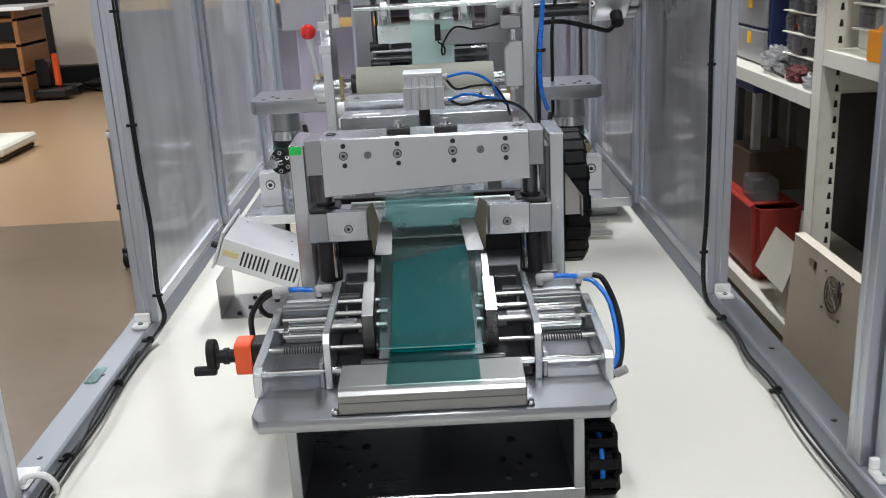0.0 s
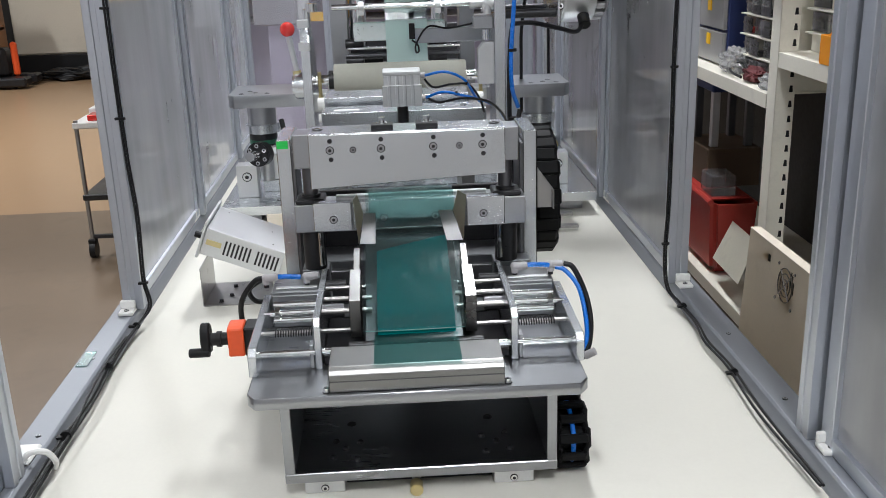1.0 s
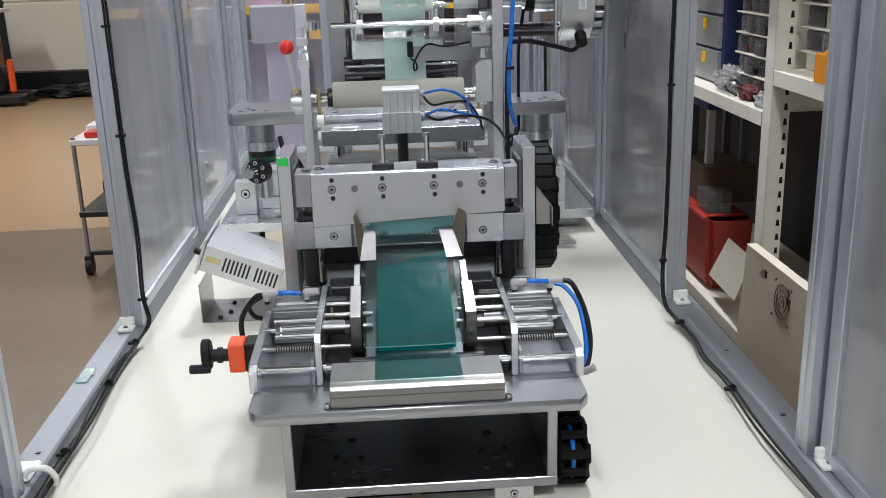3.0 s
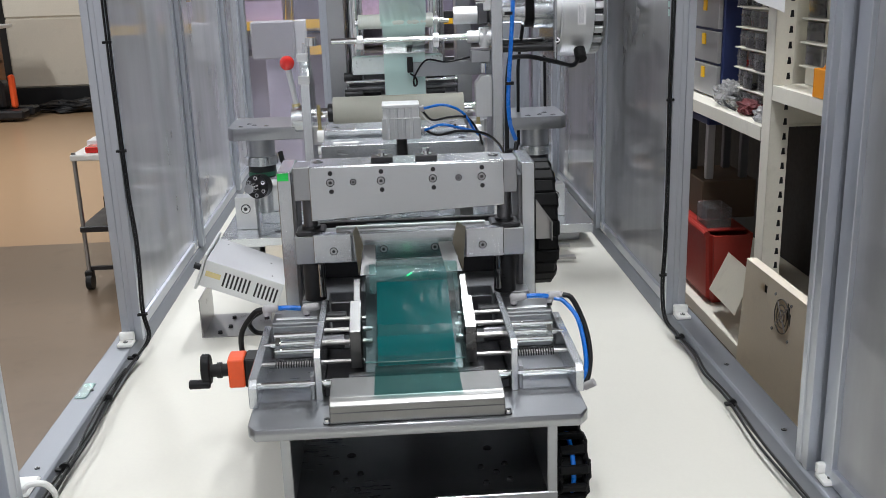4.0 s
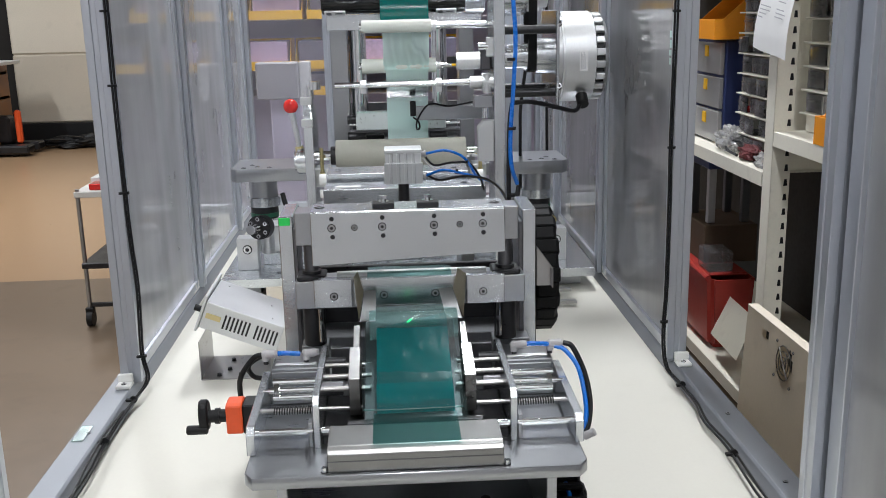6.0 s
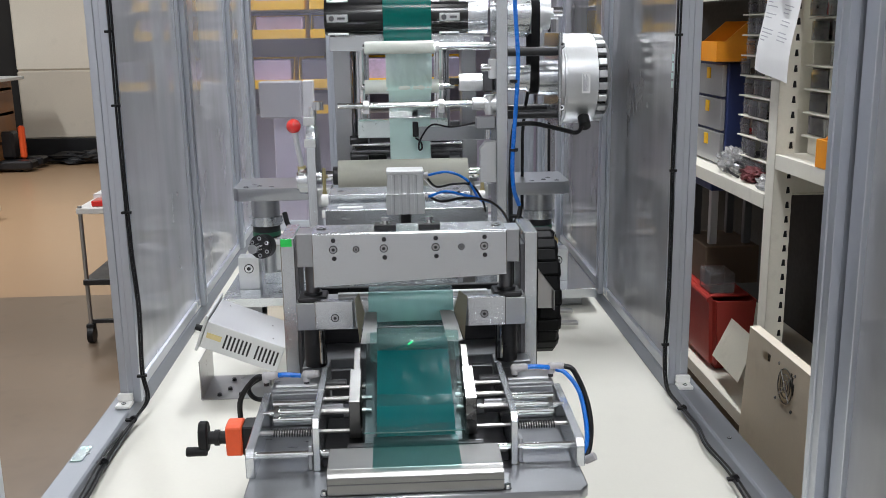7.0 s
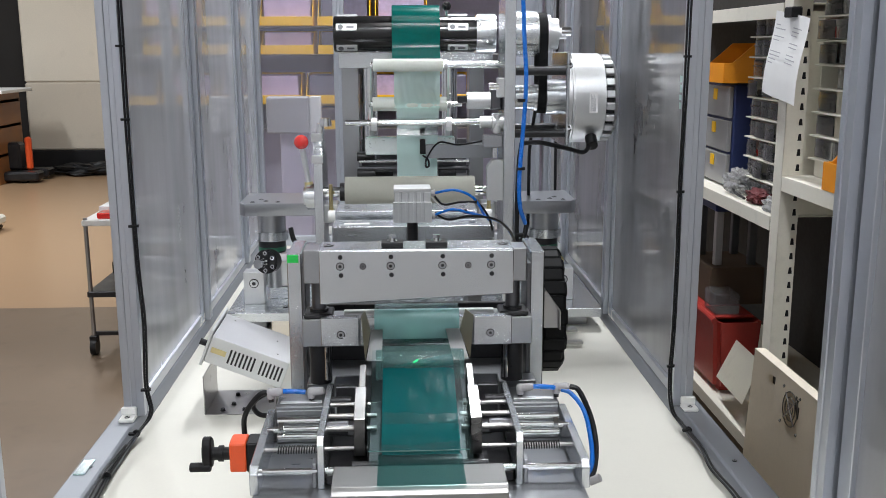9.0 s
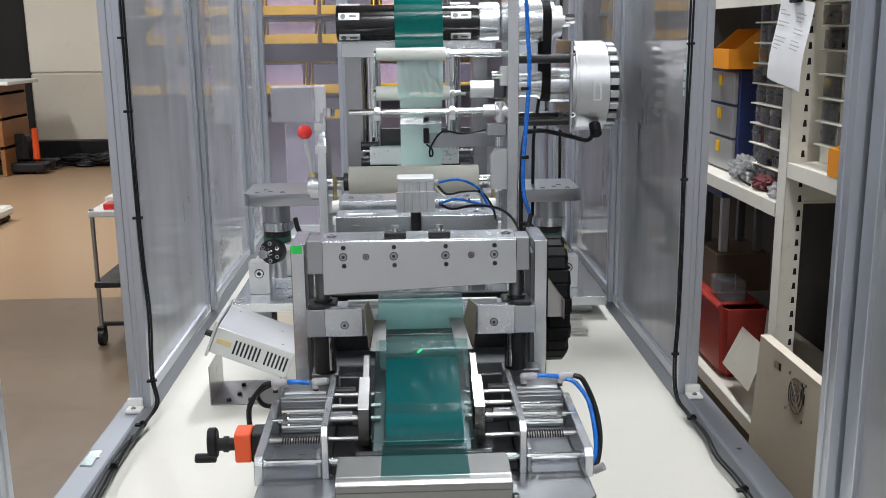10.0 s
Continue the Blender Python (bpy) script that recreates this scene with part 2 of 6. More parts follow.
def join(bm, sub):
    me = bpy.data.meshes.new("tmp")
    sub.to_mesh(me)
    sub.free()
    bm.from_mesh(me)
    bpy.data.meshes.remove(me)
    return bm


def box(x0, x1, y0, y1, z0, z1, bev=0.0008, bm=None, rot=None, mi=0):
    s = bmesh.new()
    bmesh.ops.create_cube(s, size=1)
    bmesh.ops.scale(s, verts=s.verts, vec=(x1 - x0, y1 - y0, z1 - z0))
    if bev:
        bmesh.ops.bevel(s, geom=list(s.edges), offset=min(bev, abs(x1 - x0) * 0.45, abs(y1 - y0) * 0.45, abs(z1 - z0) * 0.45), segments=1, affect="EDGES")
    if rot:
        bmesh.ops.transform(s, matrix=rot, verts=s.verts)
    bmesh.ops.translate(s, verts=s.verts, vec=((x0 + x1) / 2, (y0 + y1) / 2, (z0 + z1) / 2))
    for f in s.faces:
        f.material_index = mi
    return join(bm, s) if bm else s


def rod(p0, p1, r, seg=20, bm=None, r2=None, bev=0.0, mi=0):
    p0, p1 = Vector(p0), Vector(p1)
    s = bmesh.new()
    d = p1 - p0
    bmesh.ops.create_cone(s, cap_ends=True, segments=seg, radius1=r, radius2=r if r2 is None else r2, depth=d.length)
    if bev:
        rim = [e for e in s.edges if abs(e.verts[0].co.z - e.verts[1].co.z) < 1e-6]
        bmesh.ops.bevel(s, geom=rim, offset=bev, segments=2, affect="EDGES")
    m = Matrix.Translation((p0 + p1) / 2) @ d.to_track_quat("Z", "Y").to_matrix().to_4x4()
    bmesh.ops.transform(s, matrix=m, verts=s.verts)
    for f in s.faces:
        f.material_index = mi
    return join(bm, s) if bm else s


def ball(c, r, bm=None, seg=20):
    s = bmesh.new()
    bmesh.ops.create_uvsphere(s, u_segments=seg, v_segments=seg // 2 + 2, radius=r)
    bmesh.ops.translate(s, verts=s.verts, vec=c)
    return join(bm, s) if bm else s


def prism(profile, a0, a1, axis="x", bev=0.0008, bm=None):
    """A profile of (u, v) drawn out along an axis: x takes (y, z), y takes (x, z), z takes (x, y)."""
    s = bmesh.new()

    def at(a, u, v):
        return {"x": (a, u, v), "y": (u, a, v), "z": (u, v, a)}[axis]
    lo = [s.verts.new(at(a0, u, v)) for u, v in profile]
    hi = [s.verts.new(at(a1, u, v)) for u, v in profile]
    n = len(profile)
    s.faces.new(lo)
    s.faces.new(hi[::-1])
    for i in range(n):
        s.faces.new((lo[i], hi[i], hi[(i + 1) % n], lo[(i + 1) % n]))
    bmesh.ops.recalc_face_normals(s, faces=s.faces)
    if bev:
        bmesh.ops.bevel(s, geom=list(s.edges), offset=bev, segments=1, affect="EDGES")
    return join(bm, s) if bm else s


def smooth_line(points, steps=8):
    pts = [Vector(p) for p in points]
    pts = [pts[0] * 2 - pts[1]] + pts + [pts[-1] * 2 - pts[-2]]
    out = []
    for i in range(1, len(pts) - 2):
        a, b, c, d = pts[i - 1:i + 3]
        for k in range(steps):
            t = k / steps
            out.append(0.5 * (2 * b + (c - a) * t + (2 * a - 5 * b + 4 * c - d) * t * t + (3 * b - a - 3 * c + d) * t ** 3))
    out.append(pts[-2])
    return out


def hose(points, r, seg=10, steps=8, bm=None):
    line = smooth_line(points, steps)
    s = bmesh.new()
    rings = []
    up = Vector((0.13, 0.31, 0.94))
    for i, p in enumerate(line):
        d = (line[min(i + 1, len(line) - 1)] - line[max(i - 1, 0)]).normalized()
        u = d.cross(up).normalized()
        v = d.cross(u)
        up = v if v.dot(up) > 0 else -v
        rings.append([s.verts.new(p + r * (math.cos(a) * u + math.sin(a) * up)) for a in [2 * math.pi * k / seg for k in range(seg)]])
    for a, b in zip(rings, rings[1:]):
        for k in range(seg):
            s.faces.new((a[k], a[(k + 1) % seg], b[(k + 1) % seg], b[k]))
    s.faces.new(rings[0])
    s.faces.new(rings[-1][::-1])
    bmesh.ops.recalc_face_normals(s, faces=s.faces)
    return join(bm, s) if bm else s


def sheet(line, x0, x1, thick, nx=10, wave=0.0, seed=0.0):
    """A thin sheet that follows a line of (y, z) from x0 to x1, gently crinkled."""
    pts = smooth_line([(0, y, z) for y, z in line], 6)
    s = bmesh.new()
    top, bot = [], []
    for i, p in enumerate(pts):
        d = (pts[min(i + 1, len(pts) - 1)] - pts[max(i - 1, 0)]).normalized()
        n = Vector((0, -d.z, d.y))
        row_t, row_b = [], []
        for k in range(nx + 1):
            x = x0 + (x1 - x0) * k / nx
            w = wave * noise.noise(Vector((x * 40, p.y * 25 + seed, seed)))
            q = Vector((x, p.y, p.z)) + n * w
            row_t.append(s.verts.new(q + n * thick / 2))
            row_b.append(s.verts.new(q - n * thick / 2))
        top.append(row_t)
        bot.append(row_b)
    m = len(pts)
    for i in range(m - 1):
        for k in range(nx):
            s.faces.new((top[i][k], top[i][k + 1], top[i + 1][k + 1], top[i + 1][k]))
            s.faces.new((bot[i][k], bot[i + 1][k], bot[i + 1][k + 1], bot[i][k + 1]))
        s.faces.new((top[i][0], top[i + 1][0], bot[i + 1][0], bot[i][0]))
        s.faces.new((top[i][nx], bot[i][nx], bot[i + 1][nx], top[i + 1][nx]))
    for k in range(nx):
        s.faces.new((top[0][k], bot[0][k], bot[0][k + 1], top[0][k + 1]))
        s.faces.new((top[m - 1][k], top[m - 1][k + 1], bot[m - 1][k + 1], bot[m - 1][k]))
    bmesh.ops.recalc_face_normals(s, faces=s.faces)
    return s


def skin(line, x0, x1, nx=12, wave=0.0, seed=0.0, creases=(), slant=0.0):
    """One thin skin of plastic film that follows a line of (y, z) from x0 to x1, gently crinkled."""
    pts = smooth_line([(0, y, z) for y, z in line], 8)
    s = bmesh.new()
    grid = []
    for i, p in enumerate(pts):
        d = (pts[min(i + 1, len(pts) - 1)] - pts[max(i - 1, 0)]).normalized()
        n = Vector((0, -d.z, d.y))
        r = []
        for k in range(nx + 1):
            x = x0 + (x1 - x0) * k / nx
            w = wave * (noise.noise(Vector((x * 30 + p.y * 25, p.y * 18 + seed, seed))) + 0.4 * noise.noise(Vector((x * 90, p.y * 60 - x * 70, seed))))
            for cx, cy, ang, length, high in creases:
                u = (x - cx) * math.cos(ang) + (p.y - cy) * math.sin(ang)
                v = (p.y - cy) * math.cos(ang) - (x - cx) * math.sin(ang) + 0.004 * noise.noise(Vector((u * 60, seed, cx * 50)))
                w += high * math.exp(-(v / 0.0022) ** 2 - (u / length) ** 4)
            at = Vector((x, p.y, p.z)) + n * w
            share = max(0.0, (i / (len(pts) - 1) - 0.6) / 0.4)
            at -= d * (slant * share * (1 - (x - x0) / (x1 - x0)))
            r.append(s.verts.new(at))
        grid.append(r)
    for a, b in zip(grid, grid[1:]):
        for k in range(nx):
            s.faces.new((a[k], a[k + 1], b[k + 1], b[k]))
    return s


BOLT_MESH = {}


def bolt(parent, at, normal=(0, -1, 0), r=0.005, h=0.004, mat=None):
    """A socket-head screw with a ring, a head and a dark hexagon hole."""
    mat = mat or CHROME
    key = (round(r, 4), round(h, 4), mat.name)
    if key not in BOLT_MESH:
        s = rod((0, 0, 0), (0, 0, h), r, 16, bev=r * 0.12)
        rod((0, 0, h - 0.0002), (0, 0, h + 0.0003), r * 0.52, 6, s, mi=1)
        rod((0, 0, -0.0005), (0, 0, 0.0006), r * 1.22, 20, s, mi=1)
        BOLT_MESH[key] = finish("bolt", s, [mat, BLACK_STEEL], Vector((0, 0, 0)), True)
    ob = new("bolt", BOLT_MESH[key])
    ob.parent = parent
    m = Matrix.Translation(Vector(at) - ORIGIN[parent.name]) @ Vector(normal).to_track_quat("Z", "Y").to_matrix().to_4x4()
    ob.matrix_local = m
    ORIGIN[ob.name] = Vector(at)
    return ob


HOLE_MESH = {}


def hole(parent, at, r=0.0032):
    if r not in HOLE_MESH:
        HOLE_MESH[r] = finish("screw_hole", rod((0, 0.0005, 0), (0, -0.0006, 0), r, 14), BLACK_STEEL, Vector((0, 0, 0)), True)
    ob = new("screw_hole", HOLE_MESH[r])
    ob.parent = parent
    ob.location = Vector(at) - ORIGIN[parent.name]
    return ob


# ---- the room ----
RX0, RX1, RY0, RY1 = -9.0, 3.2, -1.7, 14.0
solid("floor", box(RX0, RX1, RY0, RY1, -0.1, 0.0, 0), FLOOR, (0, 0, 0), "brown glossy epoxy workshop floor with scuffs", kind="structure")
solid("floor_worn", box(RX0, RX1, RY0, 5.65, 0.0, 0.002, 0), FLOOR_NEAR, (0, 0, 0), "worn grey-brown stretch of floor coating", kind="structure")
solid("ceiling", box(RX0, RX1, RY0, RY1, CEIL, CEIL + 0.1, 0), CEILING, (0, 0, CEIL), "dark grey ceiling deck", kind="structure")
solid("wall_north", box(RX0, RX1, RY1, RY1 + 0.15, 0, CEIL, 0), WALL, (0, RY1, 0), "cream painted back wall", kind="structure")
solid("wall_west", box(RX0 - 0.15, RX0, RY0, RY1, 0, CEIL, 0), WALL, (RX0, 0, 0), "cream painted side wall", kind="structure")
solid("wall_east", box(RX1, RX1 + 0.15, RY0, RY1, 0, CEIL, 0), DARK_WALL_SHADE, (RX1, 0, 0), "dark brown partition behind the shelves", kind="structure")
# south side is an unseen white surface set close to brighten metal fronts
solid("reflector_south", box(RX0, RX1, RY0 - 0.15, RY0, 0, CEIL, 0), WHITE_REFLECTOR, (0, RY0, 0), "unseen white wall behind the camera, added as a reflector", kind="structure")
# housings for the added lamps, all out of view
for lx, ly, lw in LAMPS:
    fix = thing("ceiling_light", (lx, ly, CEIL), "unseen white ceiling light panel, placed to balance the light", "ceiling light", "ceiling lights")
    b = box(lx - 0.18, lx + 0.18, ly - 0.66, ly + 0.66, CEIL - 0.06, CEIL, 0.004)
    part("frame", b, WHITE_PL, fix)
    part("diffuser", box(lx - 0.15, lx + 0.15, ly - 0.625, ly + 0.625, CEIL - 0.068, CEIL - 0.059, 0.001), LAMP_GLOW, fix, "glowing white diffuser")

# building column with a darker painted foot
col = thing("building_column", (-4.2, 12.3, 0), "square cream building column with a dark skirting", "column", kind="structure")
part("shaft", box(-4.62, -3.55, 12.3, 13.2, 1.1, CEIL, 0.02), WALL, col)
part("dado", box(-4.62, -3.55, 12.3, 13.2, 0.26, 1.098, 0.02), WALL_LOW, col)
part("skirting", box(-4.66, -3.51, 12.26, 13.24, 0.0, 0.26, 0.01), BLACK, col, "black skirting")
solid("partition_board", box(-8.9, -4.8, 13.2, 13.3, 0, CEIL, 0.01), DARK_WALL_SHADE, (-6, 13.2, 0), "dark olive partition board behind the bench", kind="structure")

# ---- enclosure: table, rails, posts, panes ----
TY0, TY1 = 0.6, 3.3
table = thing("machine_table", (0, 2.0, 0), "large cream machine table with a cabinet base", "table")
part("table_top", box(-0.535, 0.552, TY0, TY1, 0.815, TABLE, 0.003), TOPCREAM, table, "smooth cream table top")
part("cabinet", box(-0.52, 0.54, TY0 + 0.02, TY1 - 0.02, 0.12, 0.8145, 0.004), IVORY, table)
for fx in (-0.46, 0.48):
    for fy in (TY0 + 0.1, TY1 - 0.1):
        b = rod((fx, fy, 0), (fx, fy, 0.02), 0.04, 20)
        rod((fx, fy, 0.02), (fx, fy, 0.125), 0.012, 14, b)
        part("levelling_foot", b, BLACK_STEEL, table)

encl = thing("enclosure", (0.01, 2.0, TABLE), "aluminium profile safety enclosure with cloudy clear panes", "enclosure")


def profile_bar(p0, p1, w, name, grooves=True):
    """A slotted aluminium extrusion between two corner points; w is its width."""
    p0, p1 = Vector(p0), Vector(p1)
    d = p1 - p0
    n = max(range(3), key=lambda k: abs(d[k]))
    h, g, e = w / 2, w * 0.13, w * 0.05
    prof = [(-h, -h), (-g, -h), (-g, -h + e), (g, -h + e), (g, -h), (h, -h), (h, -g), (h - e, -g), (h - e, g), (h, g), (h, h), (g, h), (g, h - e),
            (-g, h - e), (-g, h), (-h, h), (-h, g), (-h + e, g), (-h + e, -g), (-h, -g)] if grooves else [(-h, -h), (h, -h), (h, h), (-h, h)]
    o = [k for k in range(3) if k != n]
    prof = [(u + p0[o[0]], v + p0[o[1]]) for u, v in prof]
    return part(name, prism(prof, p0[n], p1[n], "xyz"[n], 0.0006), ANOD, encl)


LX, RX = -0.4815, 0.5065
TOPZ = 1.95
NEAR_Y = 1.067
for x, s in ((LX, -1), (RX, 1)):
    # bottom rail, stepped: a broad sill and a thin outer lip
    part("bottom_rail", prism([(x - s * 0.014, TABLE), (x - s * 0.014, TABLE + 0.006), (x - s * 0.008, TABLE + 0.022), (x - s * 0.004, TABLE + 0.025), (x + s * 0.034, TABLE + 0.025),
                               (x + s * 0.036, TABLE + 0.02), (x + s * 0.036, TABLE)][::-s], TY0, TY1, "y", 0.0006), RAIL, encl, smooth=False)
    profile_bar((x, TY0, TOPZ + 0.016), (x, TY1, TOPZ + 0.016), 0.032, "top_rail")
    for y in (1.659, 2.275, 2.9):
        profile_bar((x + s * -0.001, y, TABLE + 0.0255), (x + s * -0.001, y, TOPZ), 0.036 if y < 2 else 0.032, "post")
    profile_bar((x, TY1 - 0.02, TABLE + 0.0255), (x, TY1 - 0.02, TOPZ), 0.04, "post")
    profile_bar((x + s * 0.012, NEAR_Y + 0.004 + s * 0.004, TABLE + 0.0255), (x + s * 0.012, NEAR_Y + 0.004 + s * 0.004, TOPZ), 0.034, "post")


def pane_frame(x, y0, y1, z0, z1, s, f=0.013):
    """A framed pane in the long side of the enclosure."""
    b = box(x - 0.009, x + 0.009, y0, y0 + f, z0, z1, 0.001)
    box(x - 0.009, x + 0.009, y1 - f, y1, z0, z1, 0.001, b)
    box(x - 0.009, x + 0.009, y0 + f, y1 - f, z0, z0 + 0.02, 0.001, b)
    box(x - 0.009, x + 0.009, y0 + f, y1 - f, z1 - 0.02, z1, 0.001, b)
    fr = part("pane_frame", b, ANOD, encl)
    ob = part("pane", box(x - 0.002, x + 0.002, y0 + f, y1 - f, z0 + 0.02, z1 - 0.02, 0), PANE, fr, "cloudy clear plastic pane", False)
    ob.visible_shadow = False


for x, s in ((LX, -1), (RX, 1)):
    for y0, y1 in ((1.675, 2.255), (2.295, 2.88), (2.92, 3.25)):
        pane_frame(x + s * 0.003, y0, y1, TABLE + 0.026, TOPZ - 0.002, s)
    pane_frame(x + s * 0.018, 0.64, NEAR_Y - 0.016, TABLE + 0.026, TOPZ - 0.002, s, 0.03)
# rear side of the enclosure
BYE = TY1 - 0.02
profile_bar((LX + 0.02, BYE, TOPZ + 0.016), (RX - 0.02, BYE, TOPZ + 0.016), 0.032, "top_rail")
profile_bar((LX + 0.02, BYE, TABLE + 0.016), (RX - 0.02, BYE, TABLE + 0.016), 0.032, "bottom_rail")
for x in (-0.2, 0.455):
    profile_bar((x, BYE, TABLE + 0.033), (x, BYE, TOPZ), 0.036, "post")
for x0, x1 in ((LX + 0.022, -0.219),):
    ob = part("pane", box(x0, x1, BYE - 0.002, BYE + 0.002, TABLE + 0.034, TOPZ - 0.002, 0), BACK_PANE, encl, "clear plastic pane", False)
    ob.visible_shadow = False
# white corner blocks and screws on the rails
for x, y in ((LX - 0.006, 1.622), (LX - 0.006, 2.205), (LX - 0.006, 2.238), (RX + 0.006, 1.622), (RX + 0.006, 2.205), (RX + 0.006, 2.238), (RX + 0.012, 1.03)):
    b = box(x - 0.013, x + 0.013, y - 0.014, y + 0.014, TABLE + 0.0253, TABLE + 0.032, 0.0015)
    box(x - 0.013, x + 0.013, y + 0.006, y + 0.014, TABLE + 0.032, TABLE + 0.046, 0.0015, b)
    blk = part("corner_block", b, WHITE_PL, encl, "small white corner block")
    bolt(blk, (x, y - 0.004, TABLE + 0.0325), (0, 0, 1), 0.0035, 0.002)
for x, ys in ((LX - 0.012, (1.18, 1.43)), (RX + 0.012, (1.17, 1.40))):
    for y in ys:
        bolt(encl, (x, y, TABLE + 0.0255), (0, 0, 1), 0.003, 0.0012, ALU_DARK)
for k, (z, h) in enumerate(((1.405, 0.012), (1.421, 0.01), (1.435, 0.014), (1.453, 0.012))):
    part("sticker_bar", box(RX - 0.0005, RX + 0.0004, 1.738, 1.752 + 0.002 * (k % 2), z, z + h, 0), FILM_PALE, encl, "pale aqua letter bars on the pane", False)
solid("tape_scrap", box(LX - 0.03, LX - 0.012, 1.40, 1.455, TABLE + 0.0257, TABLE + 0.0267, 0.0003), FILM_BAND, (LX - 0.02, 1.4, TABLE + 0.0257), "scrap of pale aqua film taped on the rail", "film")


def tie(parent, at, r=0.006, axis=(0, 0, 1)):
    a = Vector(axis).normalized() * 0.002
    b = rod(Vector(at) - a, Vector(at) + a, r, 12)
    box(at[0] - r * 1.9, at[0] - r * 0.4, at[1] - r, at[1] + r * 0.2, at[2] - 0.002, at[2] + 0.002, 0.0003, b)
    return part("cable_tie", b, BLACK, parent)


# signal cables down the posts and along the rails
def cable_run(name, side, lines, ties, label):
    ob = thing(name, lines[0][0][0], label, "cable", "enclosure cables")
    for pts, r in lines:
        part("strand", hose(pts, r, 8), RUBBER, ob)
    for p, r, ax in ties:
        tie(ob, p, r, ax)
    return ob


lx = LX + 0.0205
ln = []
for k, (dx, dy) in enumerate(((0, 0), (0.0042, 0.003))):
    ln.append(([(lx + dx, 1.64 + dy, 1.94), (lx + dx + 0.002, 1.638 + dy, 1.6), (lx + dx, 1.64 + dy, 1.42), (lx + dx + 0.001, 1.637, 1.3), (lx + 0.004 + dx, 1.633, 1.15), (lx + dx + 0.009, 1.63, 1.05),
                (lx + dx + 0.006, 1.627, 0.94), (lx + 0.013 + dx, 1.62, 0.89), (lx + 0.0 + dx, 1.58, 0.868 + 0.004 * k), (lx - 0.006 + dx, 1.5, 0.866), (lx - 0.004 + dx, 1.4, 0.866), (lx + dx * 1.8, 1.3, 0.864 + 0.004 * k),
                (lx - 0.006 + dx * 2.6, 1.15, 0.865), (lx - 0.002 + dx * 2, 0.97, 0.865)], 0.0020))
ln.append(([(lx - 0.003, 1.52, 0.872), (lx - 0.006, 1.42, 0.874), (lx - 0.002, 1.3, 0.872), (lx + 0.004, 1.2, 0.869), (lx + 0.001, 0.97, 0.869)], 0.0019))
cable_run("signal_cable", -1, ln, [((lx + 0.003, 1.639, 1.52), 0.0050, (0, 0, 1)), ((lx + 0.003, 1.64, 1.4), 0.0050, (0, 0, 1)), ((lx + 0.006, 1.636, 1.22), 0.0058, (0, 0, 1)), ((lx + 0.01, 1.627, 0.93), 0.0058, (0, 0, 1)),
          ((lx, 1.575, 0.87), 0.0065, (0, 1, 0)), ((lx - 0.002, 1.41, 0.869), 0.0072, (0, 1, 0)), ((lx, 1.19, 0.868), 0.0079, (0, 1, 0))], "black twin cables tied along the post and rail")
rx = RX - 0.0205
ln = []
for k, (dx, dy) in enumerate(((0, 0), (-0.004, 0.004))):
    ln.append(([(rx + dx, 1.64 + dy, 1.94), (rx + dx, 1.64 + dy, 1.52), (rx + dx - 0.002, 1.638, 1.4), (rx + dx - 0.004, 1.635, 1.28), (rx + dx - 0.002, 1.637, 1.15), (rx - 0.003 + dx, 1.635, 1.02), (rx - 0.007 + dx, 1.63, 0.93),
                (rx + dx - 0.006, 1.61, 0.88), (rx + dx + 0.003, 1.57, 0.866), (rx + dx + 0.007, 1.48, 0.864), (rx + dx * 1.5, 1.4, 0.864), (rx + 0.004 + dx * 1.6, 1.3, 0.865), (rx - 0.002 + dx * 2, 1.15, 0.865), (rx + dx, 0.97, 0.865)], 0.0019))
cable_run("signal_cable", 1, ln, [((rx, 1.64, 1.5), 0.0050, (0, 0, 1)), ((rx - 0.002, 1.637, 1.27), 0.0050, (0, 0, 1)), ((rx - 0.006, 1.632, 0.955), 0.0050, (0, 0, 1)), ((rx + 0.004, 1.55, 0.866), 0.0058, (0, 1, 0)),
          ((rx, 1.28, 0.866), 0.0065, (0, 1, 0))], "black twin cables tied along the post and rail")

clip_ = thing("cable_clip", (LX - 0.01, 1.12, TABLE + 0.025), "white plastic cable clip on the rail", "cable clip")
part("clip_base", box(LX - 0.03, LX + 0.004, 1.10, 1.15, TABLE + 0.0253, TABLE + 0.031, 0.003), WHITE_PL, clip_)
part("clip_loop", hose([(LX - 0.006, 1.105, TABLE + 0.03), (LX + 0.004, 1.108, TABLE + 0.04), (LX + 0.022, 1.112, TABLE + 0.038), (LX + 0.03, 1.118, TABLE + 0.022), (LX + 0.026, 1.125, TABLE + 0.008)], 0.004, 8), WHITE_PL, clip_)

# ---- the sealing station on the table ----
CX = 0.0165
seal = thing("sealing_station", (CX, 1.25, TABLE), "silver aluminium film sealing station on the cream table", "machine")


def mx(side, a, b):
    lo, hi = CX + side * a, CX + side * b
    return (lo, hi) if lo < hi else (hi, lo)


# base plate with chamfered front corners
part("base_plate", prism([(-0.176, 1.021), (0.206, 1.019), (0.217, 1.034), (0.217, 1.40), (-0.186, 1.40), (-0.186, 1.036)], 0.975, 0.99, "z", 0.0012), BRUSHED, seal, "thick bright base plate")
